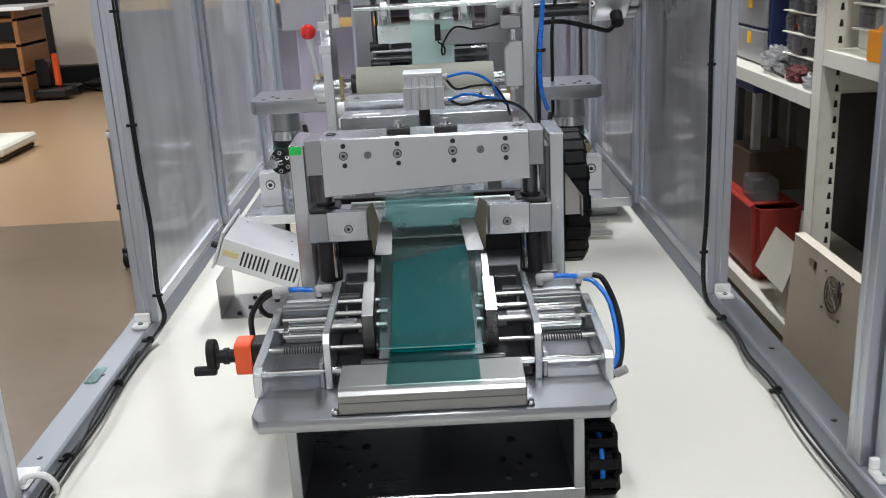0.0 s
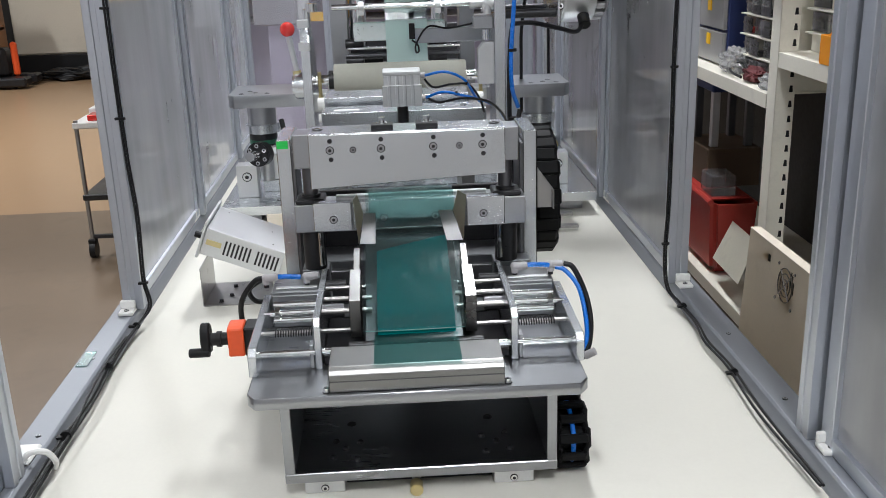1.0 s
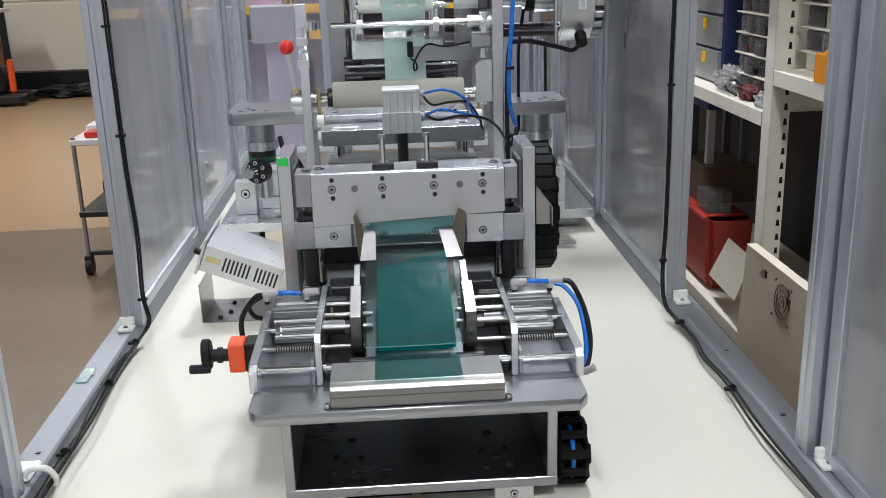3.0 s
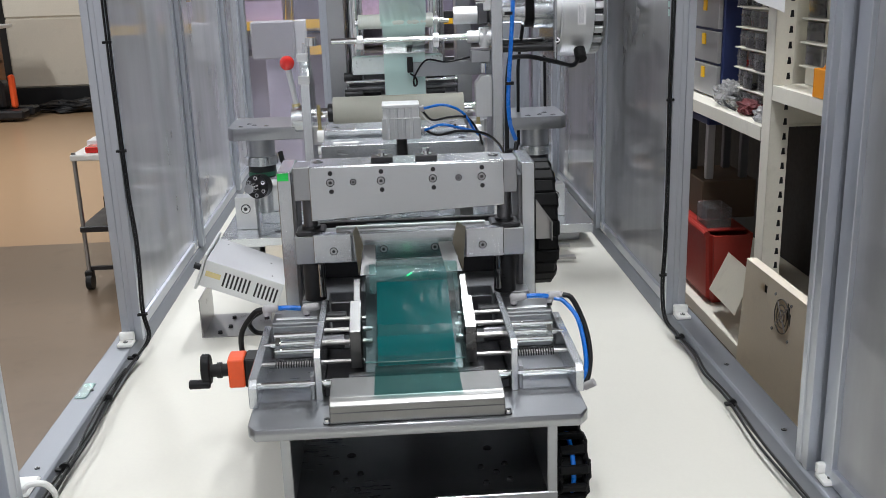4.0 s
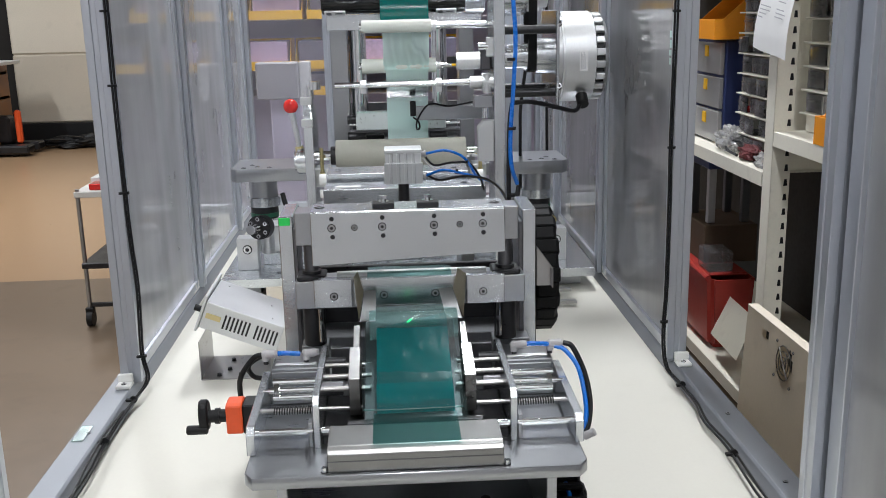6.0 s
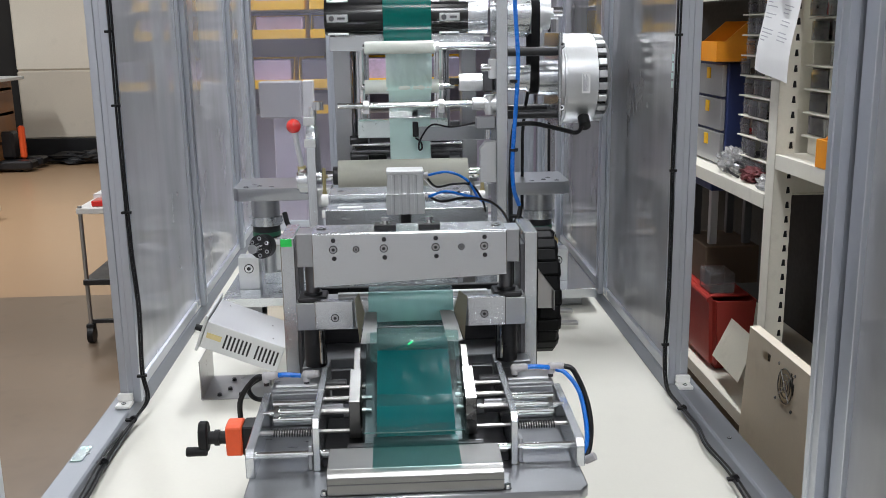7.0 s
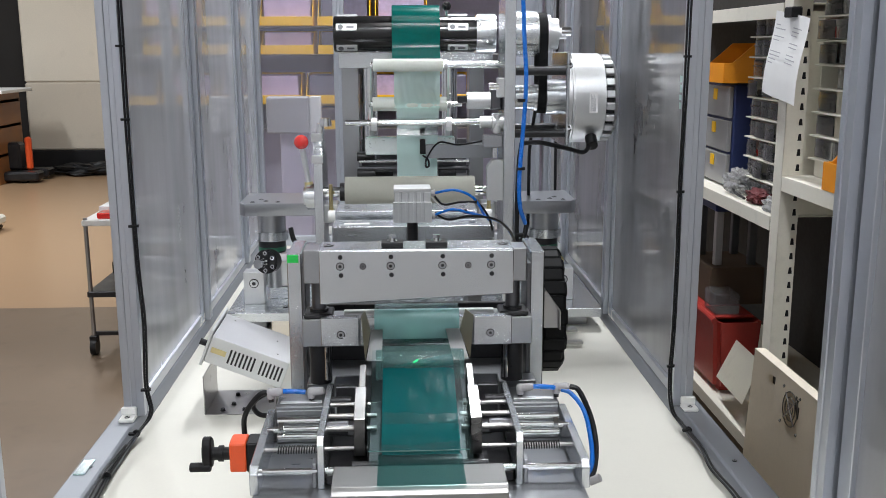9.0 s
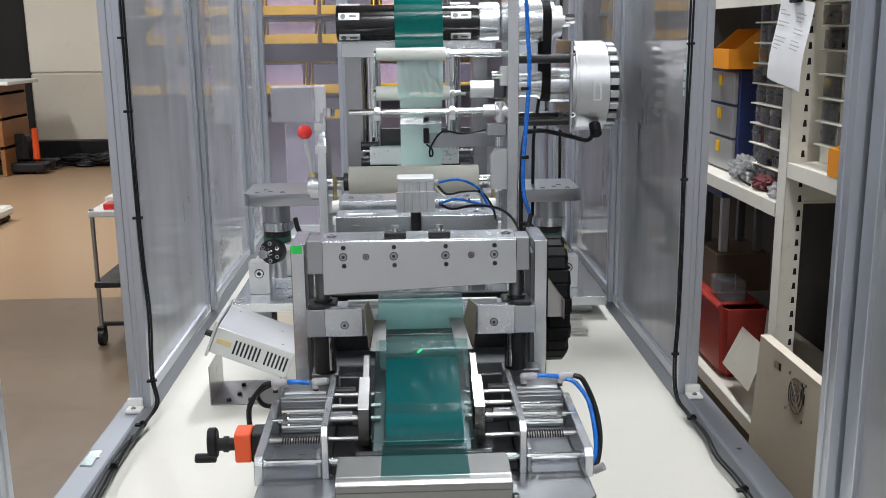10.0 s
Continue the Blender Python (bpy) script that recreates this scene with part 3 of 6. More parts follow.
# box below
part("floor_plate", box(-0.1495, 0.1805, 1.031, 1.36, 0.870, 0.883, 0.001), BRUSHED, seal)
part("side_wall", box(-0.149, -0.137, 1.030, 1.36, 0.8832, 0.9748, 0.001), BRUSHED, seal)
part("side_wall", box(0.168, 0.180, 1.030, 1.36, 0.8832, 0.9748, 0.001), BRUSHED, seal)
part("back_wall", box(-0.1368, 0.1678, 1.345, 1.358, 0.8832, 0.9748, 0.001), ALU, seal)
for s in (-1, 1):
    for dx, dy in ((0.045, 1.065), (0.075, 1.06), (0.06, 1.085), (0.047, 1.105), (0.078, 1.1)):
        bolt(seal, (CX + s * (0.155 - dx), dy, 0.883), (0, 0, 1), 0.0036, 0.003, BLACK_STEEL)
    for dy in (1.15, 1.22):
        bolt(seal, (CX + s * 0.09, dy, 0.883), (0, 0, 1), 0.005, 0.002, BLACK_STEEL)
for x0, x1 in ((-0.128, -0.079), (0.104, 0.153)):
    f = part("foot_block", box(x0, x1, 1.04, 1.12, TABLE, 0.8698, 0.0012), ALU_WHITE, seal, "bright foot block")
    bolt(f, ((x0 + x1) / 2, 1.04, 0.857), (0, -1, 0), 0.004, 0.002)
part("rail_block", box(-0.0785, 0.1035, 1.06, 1.2, TABLE, 0.8698, 0.001), BLACK_STEEL, seal)
b = rod((0.008, 1.035, 0.861), (0.008, 1.1, 0.861), 0.0045, 14)
for k in range(8):
    rod((0.008, 1.04 + k * 0.005, 0.861), (0.008, 1.0425 + k * 0.005, 0.861), 0.0056, 14, b)
part("lead_screw", b, STAINLESS, seal)
part("screw_nut", rod((0.008, 1.02, 0.858), (0.008, 1.037, 0.858), 0.008, 20, bev=0.001), BRASS, seal, "dull brass screw end")
b = box(-0.005, 0.055, 1.30, 1.33, 0.925, 0.974, 0.002)
rod((0.025, 1.295, 0.95), (0.025, 1.301, 0.95), 0.017, 24, b)
part("bearing_block", b, STEEL_PLATE, seal)
part("wire_bundle", hose([(0.06, 1.31, 0.97), (0.07, 1.3, 0.945), (0.09, 1.3, 0.95), (0.1, 1.31, 0.972)], 0.0045, 8), RUBBER, seal)
# front bar over which the film slides
b = prism([(1.027, 0.9905), (1.027, 1.012), (1.031, 1.017), (1.037, 1.0195), (1.092, 1.0205), (1.092, 0.9905)], -0.0885, 0.1172, "x", 0.0008)
part("front_bar", b, BAR_STEEL, seal, "brushed stainless front bar", False)
part("bar_seam", box(-0.0885, 0.1172, 1.0262, 1.0275, 1.0035, 1.0045, 0), STEEL_PLATE, seal)
for x in (-0.0925, 0.1215):
    bolt(seal, (x, 1.031, 0.990), (0, 0, 1), 0.0038, 0.006)
# outer brackets, inner plates
OUT = [(1.080, 0.9903), (1.080, 1.017), (1.088, 1.026), (1.262, 1.030), (1.268, 1.026), (1.268, 0.9903)]
INN = [(1.093, 0.9903), (1.093, 1.047), (1.101, 1.057), (1.285, 1.056), (1.290, 1.050), (1.290, 0.9903)]
for s in (-1, 1):
    part("outer_bracket", prism(OUT, *mx(s, 0.1945, 0.2055), "x", 0.001), ALU, seal, smooth=False)
    part("inner_plate", prism(INN, *mx(s, 0.1165, 0.1255), "x", 0.001), ALU, seal, smooth=False)
    x0, x1 = mx(s, 0.1268, 0.132)
    part("spacer", box(x0, x1, 1.098, 1.115, 0.9903, 1.022, 0.0008), ALU_DARK, seal)
    # slide cylinder: ribbed extrusion at the back
    x0, x1 = mx(s, 0.1275, 0.1925)
    b = box(x0, x1, 1.236, 1.30, 0.9905, 1.0425, 0.0015)
    for z in (1.004, 1.018, 1.030):
        box(x0 + 0.001, x1 - 0.001, 1.2345, 1.24, z, z + 0.0075, 0.001, b)
    part("slide_cylinder", b, BRUSHED, seal, "ribbed pneumatic slide cylinder")
    # adjusting screw with a spring
    for (ya, za, ra, m) in ((1.15, 1.0185, 0.0026, STAINLESS), (1.100, 1.0125, 0.0032, CHROME), (1.108, 1.0072, 0.0032, CHROME)):
        x0, x1 = mx(s, 0.066, 0.1955)
        if ya != 1.15:
            x0, x1 = mx(s, 0.08, 0.1955)
        part("cross_rod", rod((x0, ya, za), (x1, ya, za), ra, 12), m, seal)
    coil = []
    for k in range(16 * 8):
        a = 2 * math.pi * k / 8
        coil.append((CX + s * (0.128 + 0.052 * k / 128), 1.15 + 0.0052 * math.cos(a), 1.0185 + 0.0052 * math.sin(a)))
    part("spring", hose(coil, 0.0009, 5, 1), BLACK_STEEL, seal, "dark coil spring")
    part("screw_collar", rod((CX + s * 0.1257, 1.15, 1.0185), (CX + s * 0.1275, 1.15, 1.0185), 0.006, 16), BRASS, seal)
    # twin guide rods with a clamp
    for ya, za in ((1.178, 1.0465), (1.175, 1.0365), (1.172, 1.0275)):
        part("guide_rod", rod((CX + s * 0.1215, ya, za), (CX + s * 0.182, ya, za), 0.0042, 16, bev=0.0006), CHROME, seal)
    b = rod((CX + s * 0.174, 1.174, 1.036), (CX + s * 0.18, 1.174, 1.036), 0.0095, 6)
    rod((CX + s * 0.18, 1.174, 1.036), (CX + s * 0.187, 1.174, 1.036), 0.004, 12, b)
    rod((CX + s * 0.187, 1.174, 1.036), (CX + s * 0.195, 1.174, 1.036), 0.0018, 8, b)
    part("rod_clamp", b, CHROME, seal)
    # rods between inner plate and side guide
    for ya, za, ra in ((1.172, 1.036, 0.0036), (1.198, 1.043, 0.0034), (1.222, 1.0495, 0.0032)):
        part("guide_rod", rod((CX + s * 0.055, ya, za), (CX + s * 0.1165, ya, za), ra, 14), STAINLESS, seal)
    part("slide_piston", rod((CX + s * 0.09, 1.235, 1.05), (CX + s * 0.1165, 1.235, 1.05), 0.0062, 14), BLACK_STEEL, seal)
    part("slide_nut", rod((CX + s * 0.092, 1.19, 1.03), (CX + s * 0.1165, 1.19, 1.03), 0.0095, 18, bev=0.001), STEEL_PLATE, seal)
    part("dark_wall", box(*mx(s, 0.085, 0.114), 1.29, 1.3, 1.004, 1.05, 0.001), STEEL_PLATE, seal)
    part("rod_block", box(*mx(s, 0.074, 0.1), 1.195, 1.215, 1.015, 1.03, 0.003), ALU_DARK, seal)
    part("dark_channel", box(*mx(s, 0.0485, 0.1155), 1.105, 1.335, 0.9905, 1.002, 0.001), BLACK_STEEL, seal)
    # air fittings on the cylinder, elbows turned outwards
    for fx in ((-0.184, -0.129) if s < 0 else (0.158, 0.208)):
        b = rod((fx, 1.256, 1.043), (fx, 1.256, 1.0475), 0.0036, 14)
        part("fitting_thread", b, BLACK_STEEL, seal)
        b = rod((fx, 1.256, 1.0475), (fx, 1.256, 1.056), 0.0052, 14, bev=0.0008)
        ball((fx, 1.256, 1.0565), 0.0062, b, 14)
        rod((fx, 1.256, 1.0565), (fx + 0.015, 1.253, 1.0585), 0.0056, 14, b, bev=0.0008)
        rod((fx + 0.015, 1.253, 1.0585), (fx + 0.0175, 1.2525, 1.0588), 0.0046, 14, b)
        part("air_fitting", b, GREYBOX, seal, "grey push-in air fitting")
    x0 = -0.1665 if s < 0 else 0.1755
    part("tube_link", hose([(x0, 1.2525, 1.0588), (x0 + 0.012, 1.2515, 1.0592), (x0 + 0.03, 1.253, 1.057)], 0.0034, 8), BLUE_TUBE, seal, "blue air tube")
    part("cylinder_rail", box(*mx(s, 0.131, 0.187), 1.246, 1.254, 1.0426, 1.0446, 0.0006), ALU_WHITE, seal)

# film bed between the guides
part("film_bed", prism([(1.105, 0.9905), (1.105, 1.012), (1.16, 1.028), (1.31, 1.088), (1.33, 1.088), (1.33, 0.9905)], -0.0475, 0.0765, "x", 0.0008), BLACK_STEEL, seal)

# columns
part("column", box(-0.1745, -0.153, 1.41, 1.515, 0.9903, 1.216, 0.0015), ALU, seal)
part("column", box(0.191, 0.212, 1.41, 1.515, 0.9903, 1.216, 0.0015), ALU, seal)
part("green_mark", box(-0.1735, -0.157, 1.4085, 1.4097, 1.203, 1.2145, 0.0002), GREEN_MARK, seal, "bright green sticker on the column")
part("column_plate", box(-0.1525, -0.147, 1.40, 1.47, 1.0, 1.2, 0.001), STEEL_PLATE, seal)
part("column_plate", box(0.184, 0.1905, 1.40, 1.47, 1.0, 1.2, 0.001), STEEL_PLATE, seal)
part("rear_block", box(-0.143, 0.178, 1.395, 1.47, 0.9903, 1.030, 0.0015), ALU_DARK, seal)
part("back_screen", box(-0.142, 0.178, 1.475, 1.485, 0.9903, 1.12, 0.001), BLACK_STEEL, seal)

# lower jaw
part("lower_beam", box(-0.1485, 0.1865, 1.351, 1.40, 1.090, 1.1310, 0.0012), ALU_DARK, seal)
for x0, x1, zb in ((-0.1205, -0.066, 1.0955), (-0.0635, 0.097, 1.0965), (0.0995, 0.1545, 1.0945)):
    ob = part("jaw_face", box(x0, x1, 1.335, 1.3505, zb, 1.1375, 0.001), ALU, seal)
for x in (-0.092, -0.02, 0.054, 0.1235):
    bolt(seal, (x, 1.335, 1.1125), (0, -1, 0), 0.0048, 0.0012, ALU_DARK)
part("cutting_strip", prism([(1.352, 1.1312), (1.352, 1.139), (1.357, 1.1425), (1.364, 1.1425), (1.366, 1.1312)], -0.088, 0.13, "x", 0.0006), ALU_WHITE, seal)
for x in (-0.125, 0.1595):
    b = box(x - 0.021, x + 0.021, 1.352, 1.394, 1.1312, 1.139, 0.002)
    rod((x, 1.373, 1.139), (x, 1.373, 1.1435), 0.014, 24, b)
    part("bush_flange", b, BLACK_STEEL, seal, "black guide bush flange")
    part("guide_post", rod((x, 1.373, 1.03), (x, 1.373, 1.205), 0.0105, 24), STEEL_PLATE, seal)
    part("post_bush", rod((x, 1.373, 1.03), (x, 1.373, 1.09), 0.0165, 24), BLACK_STEEL, seal)
    part("post_seat", box(x - 0.02, x + 0.035 if x > 0 else x + 0.02, 1.36, 1.394, 1.0, 1.03, 0.001), ALU_DARK, seal)
    part("stop_screw", rod((x + (0.012 if x < 0 else -0.012), 1.35, 1.04), (x + (0.012 if x < 0 else -0.012), 1.35, 1.09), 0.004, 10), CHROME, seal)

# upper jaw, which comes down on the film
jaw = part("upper_jaw", box(-0.1435, 0.1765, 1.346, 1.392, 1.186, 1.2345, 0.0012), ALU_DARK, seal, "sliding upper sealing jaw")
ob = part("jaw_face", prism([(-0.1195, 1.1605), (0.155, 1.1730), (0.155, 1.2365), (-0.1195, 1.2380)], 1.325, 1.3455, "y", 0.001), ALU, jaw)
part("top_strip", box(-0.1195, 0.155, 1.3275, 1.388, 1.2346, 1.2385, 0.0006), ALU, jaw)
for x in (-0.09, -0.019, 0.054, 0.123):
    bolt(jaw, (x, 1.325, 1.2155), (0, -1, 0), 0.0048, 0.0012, ALU_DARK)
    hole(jaw, (x + 0.0005, 1.325, 1.2285), 0.0033)
    hole(jaw, (x + 0.001, 1.325, 1.2025), 0.0033)
for x in (-0.058, 0.0905):
    bolt(jaw, (x, 1.325, 1.2152), (0, -1, 0), 0.0038, 0.0008, ALU_DARK)
for x in (-0.0165, 0.0465):
    b = box(x - 0.0155, x + 0.0155, 1.34, 1.365, 1.2386, 1.2455, 0.0008)
    part("pin_block", b, BLACK_STEEL, jaw, "black pin block")
    b = rod((x, 1.352, 1.2455), (x, 1.352, 1.247), 0.008, 16)
    part("pin_washer", b, CHROME, jaw)
for x in (-0.108, 0.143):
    bolt(jaw, (x, 1.36, 1.2386), (0, 0, 1), 0.006, 0.002)
part("blade", prism([(-0.11, 1.162), (0.145, 1.1735), (0.145, 1.186), (-0.11, 1.186)], 1.352, 1.362, "y", 0.0005), STAINLESS, jaw)
for x in (-0.0165, 0.0465):
    b = rod((x, 1.352, 1.19), (x, 1.352, 1.2535), 0.0042, 14)
    rod((x, 1.352, 1.2505), (x, 1.352, 1.2545), 0.0058, 6, b)
    part("guide_pin", b, CHROME, seal)

# side guides, which open and close across the film
GUIDES = []


def bent_sheet(corners, thick=0.0012):
    bm = bmesh.new()
    bm.faces.new([bm.verts.new(c) for c in corners])
    bmesh.ops.solidify(bm, geom=list(bm.faces), thickness=thick)
    bmesh.ops.recalc_face_normals(bm, faces=bm.faces)
    return bm


for s, xf, xb, xt, xi0, xi1 in ((-1, -0.0495, -0.0535, -0.0475, -0.0316, -0.0316), (1, 0.0785, 0.0875, 0.0775, 0.0655, 0.0580)):
    # upright sheet beside the film, a little wider at the back
    g = part("side_guide", bent_sheet([(xf, 1.128, 1.0), (xf, 1.128, 1.056), (xf + 0.3 * (xb - xf), 1.165, 1.071), (xb, 1.258, 1.1), (xb, 1.258, 1.03)]), STEEL_DULL, seal, "thin stainless film guide")
    x0, x1 = sorted((xf + s * 0.0018, xf + s * 0.0165))
    part("guide_block", prism([(1.135, 1.014), (1.135, 1.0635), (1.148, 1.067), (1.205, 1.081), (1.205, 1.02)], x0, x1, "x", 0.0008), STEEL_DULL, g, smooth=False)
    x0, x1 = sorted((xf + s * 0.0035, xf + s * 0.012))
    part("guide_arm", prism([(1.2052, 1.04), (1.2052, 1.0805), (1.25, 1.096), (1.25, 1.05)], x0, x1, "x", 0.0006), STEEL_DULL, g)
    part("inner_flap", bent_sheet([(xb, 1.257, 1.0985), (xi0, 1.257, 1.0985), (xi1, 1.322, 1.1235), (xt, 1.322, 1.1235)]), STAINLESS, g)
    part("outer_flap", bent_sheet([(xb + s * 0.0012, 1.258, 1.0985), (xt + s * 0.0012, 1.324, 1.122), (xt + s * 0.009, 1.330, 1.1500), (xb + s * 0.0062, 1.262, 1.1600)]), TAN_STEEL, g)
    part("slide_rod", rod((CX + s * 0.048, 1.112, 1.012), (CX + s * 0.084, 1.112, 1.012), 0.0055, 14), BLACK_STEEL, g)
    GUIDES.append(g)

# handwheel with a position indicator
zc, yc = 1.0, 1.185
part("indicator", prism([(yc - 0.018, zc - 0.019), (yc + 0.018, zc - 0.019), (yc + 0.018, zc + 0.019), (yc + 0.01, zc + 0.0215), (yc - 0.01, zc + 0.0215), (yc - 0.018, zc + 0.019)], -0.2275, -0.2065, "x", 0.0016), ORANGE, seal, "bright orange position indicator")
part("indicator_body", box(-0.2063, -0.1893, yc - 0.0175, yc + 0.0175, zc - 0.02, zc + 0.02, 0.002), BLACK, seal)
b = rod((-0.252, yc, zc), (-0.2275, yc, zc), 0.0085, 20)
rod((-0.244, yc, zc), (-0.238, yc, zc), 0.0105, 20, b)
hw = part("handwheel", b, BLACK, seal, "small black crank handwheel")
b = prism([(yc + 0.014 * math.cos(a), zc + 0.0025 + 0.021 * math.sin(a)) for a in [2 * math.pi * k / 24 for k in range(24)]], -0.264, -0.252, "x", 0.002)
part("crank_disc", b, BLACK, hw)
part("crank_handle", rod((-0.281, yc - 0.006, zc - 0.016), (-0.254, yc - 0.006, zc - 0.016), 0.0062, 18, bev=0.001), BLACK, hw)

# air hoses of the station
part("air_hose", hose([(-0.184, 1.256, 1.0565), (-0.2, 1.258, 1.052), (-0.222, 1.27, 1.02), (-0.226, 1.28, 0.985), (-0.215, 1.25, 0.95), (-0.2, 1.22, 0.93), (-0.18, 1.3, 0.93)], 0.0038, 10), RUBBER, seal, "black air hose")
part("air_hose", hose([(-0.172, 1.275, 1.05), (-0.196, 1.285, 1.043), (-0.214, 1.29, 1.028), (-0.208, 1.3, 1.008), (-0.186, 1.3, 1.005)], 0.0036, 10), RUBBER, seal, "black air hose")
part("air_hose", hose([(0.2255, 1.2525, 1.0588), (0.2385, 1.248, 1.053), (0.253, 1.235, 1.02), (0.256, 1.21, 0.99), (0.248, 1.18, 0.968), (0.236, 1.165, 0.955)], 0.0038, 10), RUBBER, seal, "black air hose")
part("air_hose", hose([(0.214, 1.252, 1.0545), (0.227, 1.248, 1.05), (0.243, 1.235, 1.03), (0.249, 1.215, 1.0), (0.246, 1.185, 0.975), (0.236, 1.17, 0.962)], 0.0032, 10), BLUE_TUBE, seal, "blue air hose")
b = rod((0.24, 1.165, 0.958), (0.252, 1.16, 0.966), 0.0055, 12)
part("hose_fitting", b, GREYBOX, seal)

# ---- film ----
web = thing("film_web", (CX, 1.15, 1.0206), "teal plastic film web running up between the guides into the jaw", "film")
part("bar_sheet", skin([(1.034, 1.0213), (1.065, 1.0217), (1.098, 1.022), (1.112, 1.0255)], CX - 0.052, CX + 0.052, 10, 0.0003, 3.0), FILM_THIN, web, "thin teal film lying on the bar")
part("web_sheet", skin([(1.111, 1.0255), (1.135, 1.040), (1.17, 1.054), (1.23, 1.076), (1.262, 1.0895), (1.285, 1.099)], CX - 0.0475, CX + 0.0495, 30, 0.0003, 3.0, (), 0.030), FILM_TEAL, web)
part("folded_layer", skin([(1.112, 1.0285), (1.122, 1.035), (1.135, 1.0422), (1.152, 1.0488)], CX - 0.0478, CX + 0.0498, 30, 0.0003, 11.0), FILM_TEAL, web)
part("edge_fold", skin([(1.1115, 1.0295), (1.135, 1.044), (1.18, 1.063), (1.25, 1.0915), (1.27, 1.098), (1.3, 1.1)], CX - 0.0655, CX + 0.0625, 80, 0.0004, 5.0, ((CX + 0.012, 1.205, 0.42, 0.035, 0.0009), (CX - 0.008, 1.19, 0.3, 0.018, 0.0006), (CX - 0.001, 1.15, 0.05, 0.016, 0.0004))), FILM_CLEAR, web)
part("hem", hose([(CX - 0.064, 1.112, 1.0305), (CX - 0.03, 1.1112, 1.0303), (CX + 0.02, 1.1112, 1.0303), (CX + 0.061, 1.112, 1.0305)], 0.0007, 6), FILM_BAND, web)
pouch = thing("film_pouch", (CX, 1.29, 1.1), "clear glossy film pouch with teal tint under the jaw", "film")
part("pouch_sheet", skin([(1.116, 1.0325), (1.135, 1.0462), (1.17, 1.0625), (1.22, 1.0845), (1.25, 1.0955), (1.285, 1.1035), (1.31, 1.107), (1.327, 1.113), (1.3325, 1.128), (1.3345, 1.14), (1.345, 1.1458), (1.37, 1.1464)], CX - 0.062, CX + 0.065, 70, 0.0006, 21.0, ((CX + 0.005, 1.23, 0.1, 0.05, 0.0008), (CX - 0.02, 1.30, -0.1, 0.03, 0.0006))), FILM_CLEAR, pouch)
part("pouch_band", skin([(1.3305, 1.112), (1.333, 1.126), (1.3338, 1.1395), (1.3445, 1.1466), (1.36, 1.1472), (1.375, 1.1472)], CX - 0.057, CX + 0.064, 40, 0.0012, 31.0, (), 0.006), FILM_BAND, pouch)
# glowing rod imitates a reflected green glint; it slides with the pouch
part("green_glint", rod((0.0115, 1.3385, 1.1335), (0.0175, 1.3435, 1.136), 0.0012, 8), GLINT_GREEN, pouch, "small glowing sliver put in for a green glint on the film")
tail = thing("film_tail", (CX, 1.35, 1.145), "aqua film tongue pushed out over the lower jaw", "film")
part("tongue", skin([(1.3315, 1.106), (1.3332, 1.124), (1.3336, 1.1395), (1.344, 1.1462), (1.36, 1.1468), (1.372, 1.1468)], CX - 0.060, CX + 0.062, 40, 0.0010, 47.0, ((CX, 1.3345, 0.02, 0.05, 0.0008),), -0.008), FILM_BAND, tail)


# ---- cable chains beside the sealing station ----
def chain(name, x0, x1, centre, r, a0, a1, n, tail, label, ladder=False, lead=0):
    """A cable chain seen edge on: links along an arc in the y-z plane, then along a straight tail."""
    cy, cz = centre
    ob = thing(name, ((x0 + x1) / 2, cy, TABLE), label, "cable chain")
    pts = [(cy + 0.0225 * (lead - k), cz + r, radians(90)) for k in range(lead)]
    for k in range(n):
        a = radians(a0 + (a1 - a0) * k / (n - 1))
        pts.append((cy + r * math.cos(a), cz + r * math.sin(a), a))
    for k in range(tail):
        pts.append((cy + 0.022 * (k + 1), cz + r * math.sin(radians(a1)), radians(a1)))
    step = r * abs(radians(a1 - a0)) / (n - 1)
    for i, (y, z, a) in enumerate(pts):
        turn = pose(0, 0, 0, math.degrees(a) - 90)
        w = (x1 - x0) / 2 - (0.0025 if i % 2 else 0.0)
        bar = step * (0.24 if ladder else 0.49)
        s = box(-w, w, -bar, bar, -0.003, 0.0045, 0.0022)
        for sx in (-1, 1):
            box(sx * w - 0.003, sx * w + 0.003, -step * 0.56, step * 0.56, -0.018, 0.001, 0.003, s)
        if ladder:
            box(-w, w, -step * 0.52, step * 0.52, -0.0165, -0.0145, 0, s)
        bmesh.ops.transform(s, matrix=Matrix.Translation(((x0 + x1) / 2, y, z)) @ turn, verts=s.verts)
        part("link", s, CHAIN, ob)
    return ob


chain("cable_chain", 0.2165, 0.2525, (1.54, 1.092), 0.1, 95, 265, 14, 8, "black plastic cable chain curving beside the station")
c2 = chain("cable_chain", 0.184, 0.221, (1.078, 0.893), 0.0385, 90, 270, 6, 6, "black plastic cable chain with blue tube inside", True, 8)
part("blue_tube", hose([(0.203, 1.16, 0.926), (0.203, 1.08, 0.926), (0.203, 1.054, 0.915), (0.203, 1.045, 0.895), (0.203, 1.053, 0.87), (0.203, 1.08, 0.861)], 0.0032, 8), BLUE_TUBE, c2)
part("carrier_plate", box(0.181, 0.2255, 1.15, 1.3, 0.8502, 0.8522, 0.0005), BLACK_STEEL, c2)

